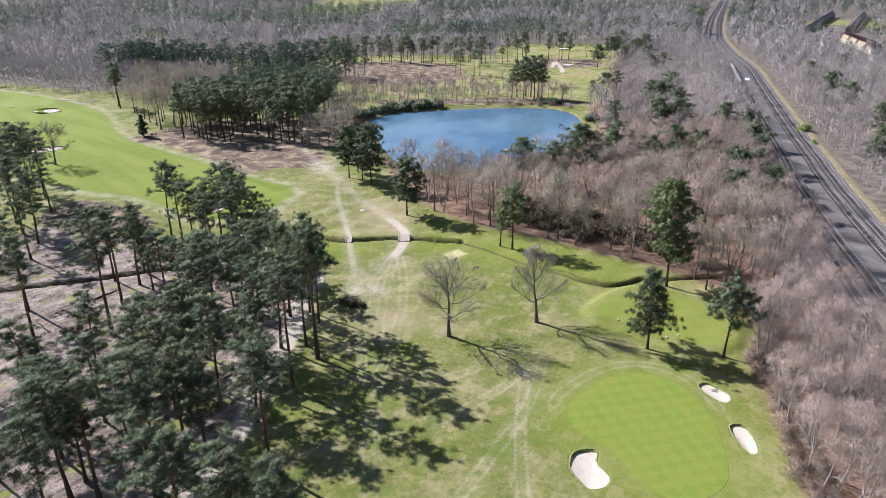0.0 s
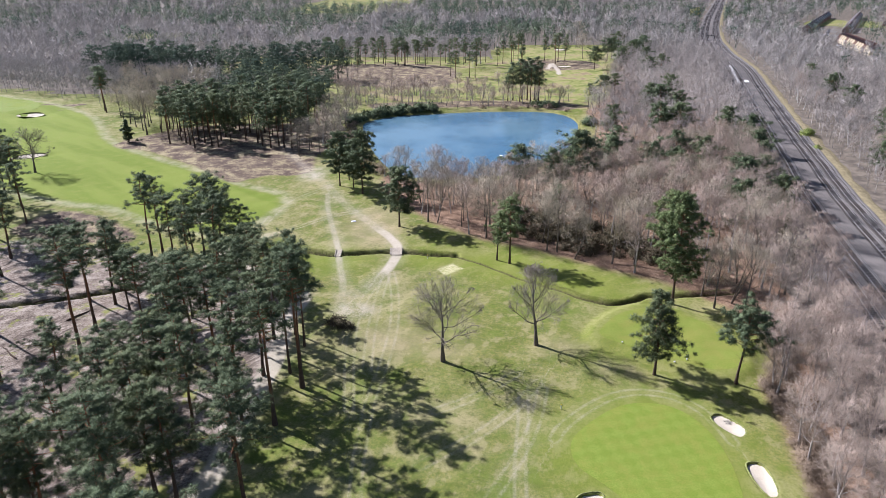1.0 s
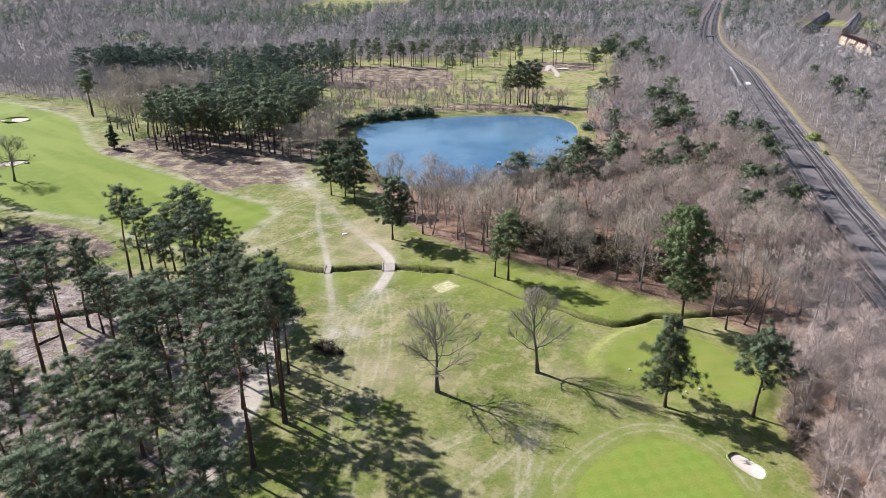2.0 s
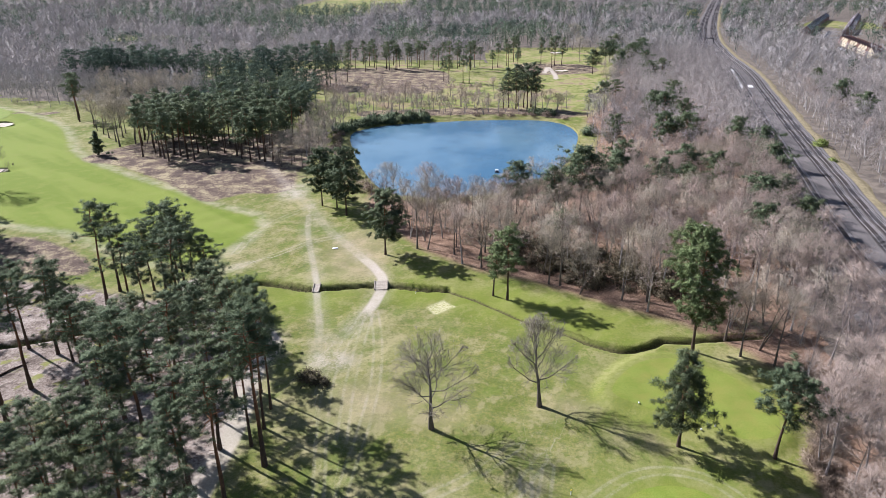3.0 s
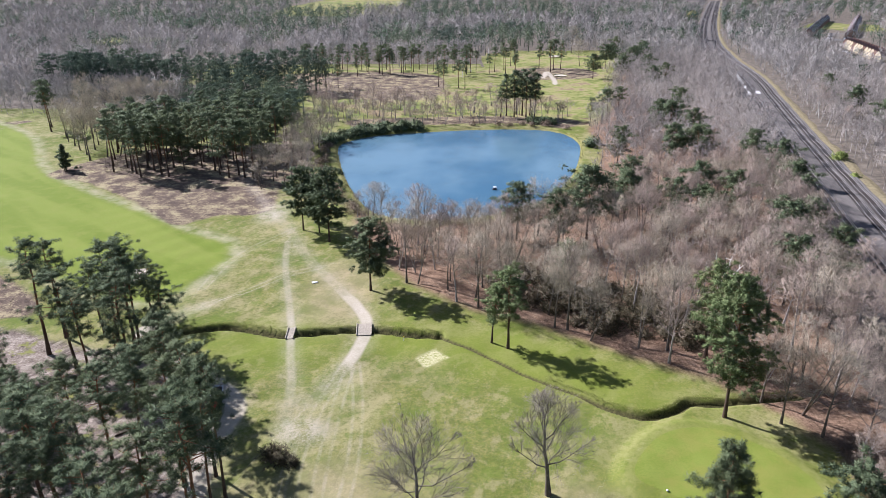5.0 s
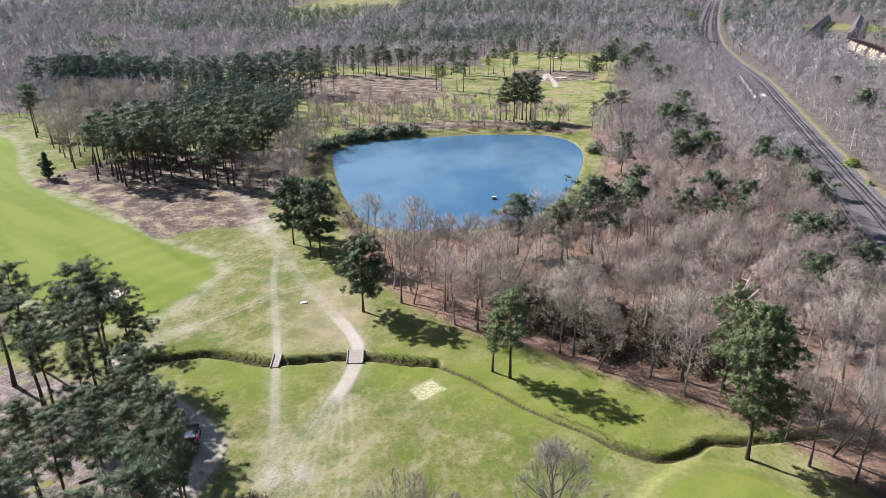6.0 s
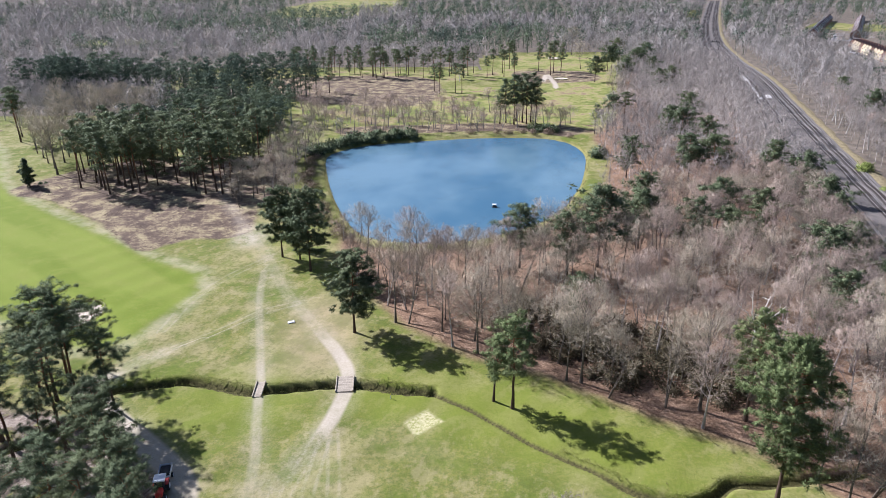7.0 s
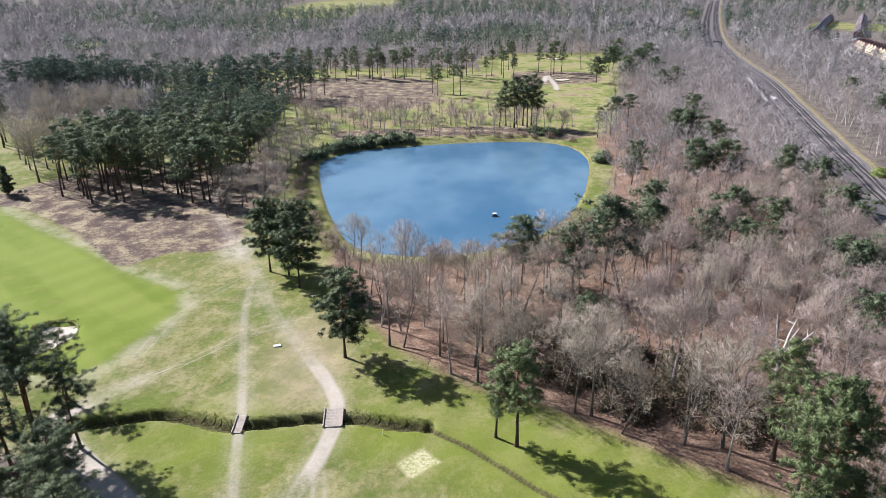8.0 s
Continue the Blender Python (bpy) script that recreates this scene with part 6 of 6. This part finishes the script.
for x, y, h in [(-53, 250, 11), (-50, 258, 12), (-46, 266, 12), (-45, 276, 12), (-49, 290, 13), (-43, 300, 12), (-41, 316, 11), (-52, 245, 9), (-55, 256, 12), (-45, 257, 10), (-50, 280, 13), (-47, 308, 12), (-46, 326, 12), (-52, 318, 13), (-51, 300, 14), (-44, 288, 11)]:
    plant("bare_tree", BROAD[int(rng.integers(0, 4))], x, y, h, rng.uniform(0, 360), "round brown leafless tree between the grove and the pond", "tree", "bare trees by the pond", squash=1.15)
for x, y in scatter(rng, [(-48, 345), (-20, 341), (30, 345), (66, 348), (58, 372), (10, 380), (-40, 392), (-64, 396)], 5.8, 500):
    plant("bare_tree", BIRCHES[int(rng.integers(0, 3))], x, y, rng.uniform(6, 11.5), rng.uniform(0, 360), "small leafless birch on the pond bank", "tree", "birches by the pond", squash=1.3)
plant("oak_tree", BROAD[3], 124, 655, 24, 30, "tall round-crowned leafless tree at the far edge of the course", "tree", "lone bare trees")

WHITE_BIRCHES = tree_models("birch", [(15, bare_arrays(150 + i, 15, 0.5, s, 8, 7, 6, 4, 0.013, 0.95, 0.12, 6, st, r0=0.24)) for i, (s, st) in enumerate([(3.0, 2), (2.8, 1), (3.4, 3)])], M_WHITE_BARK, M_TWIG_BIRCH)
for x, y, h in [(184, 356, 16), (180, 347, 14), (187, 364, 15), (177, 336, 13), (169, 308, 15), (157, 262, 15), (150, 242, 13), (143, 221, 14), (193, 377, 15), (201, 399, 14), (130, 186, 13)]:
    plant("birch_tree", WHITE_BIRCHES[int(rng.integers(0, 3))], x, y, h, rng.uniform(0, 360), "birch with bright white trunk beside the railway", "tree", "white birches by the railway")

# dark bramble and holly under the wood's edge
M_BRAMBLE = needle_material("bramble_leaves", (0.055, 0.048, 0.028), (0.14, 0.115, 0.065), (0.12, 0.10, 0.05))
BRAMBLE = [shrub_mesh("bramble_shrub", 430 + i, 1.4, 0.9, 22, 24, 0.06, M_BRAMBLE) for i in range(3)]
for x, y in scatter(rng, [(14, 172), (24, 160), (38, 150), (47, 147), (56, 152), (48, 166), (30, 178), (18, 182)], 2.6, 400)[:46]:
    shrub(x, y, rng.uniform(1.2, 2.6), BRAMBLE[int(rng.integers(0, 3))], "dark brown bramble thicket under leafless trees", "thickets in the wood")

# brown undergrowth where the wood meets the turf
edge_q, _, edge_n = along(spline([(59.5, 119), (56.5, 105), (51, 97), (50, 87), (47, 74), (44.5, 62)]), 1.7)
for p in edge_q:
    for d in (0.4, 2.4):
        q = p + [d + rng.uniform(-0.6, 0.8), rng.uniform(-0.6, 0.6)]
        shrub(*q, rng.uniform(0.9, 1.7), BROWN[int(rng.integers(0, 3))], "tangled brown undergrowth at the edge of the wood", "undergrowth at the wood edge")

M_TUFT = stuff_material("rough_grass", (0.19, 0.22, 0.05), (0.26, 0.28, 0.08), (0.38, 0.35, 0.15), 0.2)
M_HEATHER = stuff_material("heather", (0.085, 0.06, 0.05), (0.13, 0.095, 0.07), (0.20, 0.15, 0.10))


def tufts(name, P, size, per, width, material, label, lift=1.2, seed=3, z=None, category="grass"):
    g = np.random.default_rng(seed)
    C = np.column_stack([P, height(P[:, 0], P[:, 1]) if z is None else z])
    V, T = blades(g, C, size * g.uniform(0.6, 1.4, len(P)), per, width, 0.9, lift)
    V[:, 2] = np.maximum(V[:, 2], np.repeat(C[:, 2], per * 3) - 0.05)
    ob = new(name, np_mesh(name, V, T, material, False, [("tint", np.repeat(g.random(len(P)), per * 3))]))
    return tagged(ob, label, category, kind="stuff")


fringe = []
for line_pts, off in ((DITCH, 1.25), (DITCH_EAST, 0.75)):
    q, _, nn = along(line_pts, 0.16)
    if off < 1:
        q, nn = q[q[:, 0] > 20], nn[q[:, 0] > 20]
    side = np.where(nn[:, 1:2] > 0, 1, -1)
    fringe.append(q + nn * side * (off + rng.exponential(0.35, (len(q), 1))) + rng.normal(0, 0.06, q.shape))
    if off > 1:
        fringe.append(q[::4] - nn[::4] * side[::4] * (off + 0.05 + rng.exponential(0.1, (len(q[::4]), 1))))
fringe = np.vstack(fringe)
fringe = fringe[(np.abs(fringe[:, 0] + 24.5) > 1.1) & (np.abs(fringe[:, 0] + 11) > 1.9) & (fringe[:, 0] > -62)]
tufts("ditch_grass", fringe, 0.5, 9, 0.03, M_TUFT, "long rough grass along the ditch")
hp = scatter(rng, HEATHS[0], 1.0, 5200, lambda X, Y: np.array([noise.noise(Vector((x * 0.16, y * 0.16, 1))) for x, y in zip(X, Y)]) > -0.12)
hq = scatter(rng, HEATHS[1], 1.0, 2500, lambda X, Y: np.array([noise.noise(Vector((x * 0.16, y * 0.16, 1))) for x, y in zip(X, Y)]) > -0.12)
tufts("heather_tufts", np.vstack([hp, hq]), 0.45, 14, 0.035, M_HEATHER, "dark brown heather tufts", 0.7)
rim_q, _, rim_n = along(np.vstack([POND, POND[:1]]), 0.35)
reed = rim_q + unit(rim_q - c0) * rng.uniform(0.1, 1.6, (len(rim_q), 1))
tufts("pond_sedge", reed, 0.55, 6, 0.06, stuff_material("sedge", (0.15, 0.14, 0.06), (0.25, 0.23, 0.085), (0.36, 0.31, 0.15), 0.2), "yellow sedge round the pond", 1.3, 9, np.full(len(reed), -0.35))
bq = BUNKERS[3] + unit(BUNKERS[3] - BUNKERS[3].mean(axis=0)) * 0.4
bq = bq[bq[:, 0] < -64.5]
bq = np.repeat(bq, 4, axis=0) + rng.normal(0, 0.35, (len(bq) * 4, 2))
tufts("bunker_heather", bq, 0.5, 9, 0.08, M_HEATHER, "heather fringe of a bunker", 0.8, 11)

# fallen wood on the bare soil
for i, (x, y, L, a) in enumerate([(-55, 98, 5, 20), (-48, 84, 4, 80), (-75, 108, 6, 140), (-38, 84, 3.5, 10), (-70, 122, 5, 60), (-52, 106, 3, 110), (-80, 128, 4, 35), (-58, 128, 4, 160), (-36, 92, 3, 70), (-42, 124, 4, 30)]):
    s = Shape().tube([(-L / 2, 0, 0.12), (-L / 6, 0.15, 0.16), (L / 4, -0.1, 0.14), (L / 2, 0.1, 0.1)], [0.16, 0.14, 0.11, 0.05], 7, True)
    s.tube([(0, 0, 0.15), (0.5, 0.7, 0.35)], [0.06, 0.02], 4)
    ob = tagged(new("fallen_log", np_mesh("fallen_log", *s.arrays(), M_PINE_BARK, True)), "fallen pine log lying on bare soil", "log", "fallen logs")
    ob.matrix_basis = pose(x, y, float(height(x, y)), 0, 0, a)

# saplings and dead bracken under the leafless trees
M_UNDER = stuff_material("undergrowth", (0.15, 0.11, 0.08), (0.24, 0.18, 0.13), (0.34, 0.265, 0.19))
under = scatter(rng, WOOD, 1.7, 16000, lambda X, Y: (region(WOOD, X, Y) < -1.0) & rail_gap(X, Y) & (Y < 270) & (X < 0.76 * Y + 22) & (np.sin(X * 0.23 + 1.0) * np.cos(Y * 0.19) > -0.55))
tufts("wood_undergrowth", under, 1.5, 22, 0.016, M_UNDER, "brown saplings, bracken and brambles under leafless trees", 0.9, 21, category="undergrowth")
east_under = scatter(rng, east, 2.1, 9000, lambda X, Y: rail_gap(X, Y) & (X < 0.76 * Y + 14) & (line_dist(RAIL, X, Y) < 60))
tufts("embankment_undergrowth", east_under, 1.4, 18, 0.022, M_UNDER, "brown bracken and saplings beyond the railway", 0.9, 22, category="undergrowth")

# heap of cut brushwood at the edge of the pines
for dx, dy, h in ((0, 0, 1.5), (1.6, -0.8, 1.1), (-1.3, 0.9, 1.2)):
    shrub(-19.0 + dx, 117.7 + dy, h, BRAMBLE[0], "low heap of dark cut brushwood on turf", "brushwood heaps")
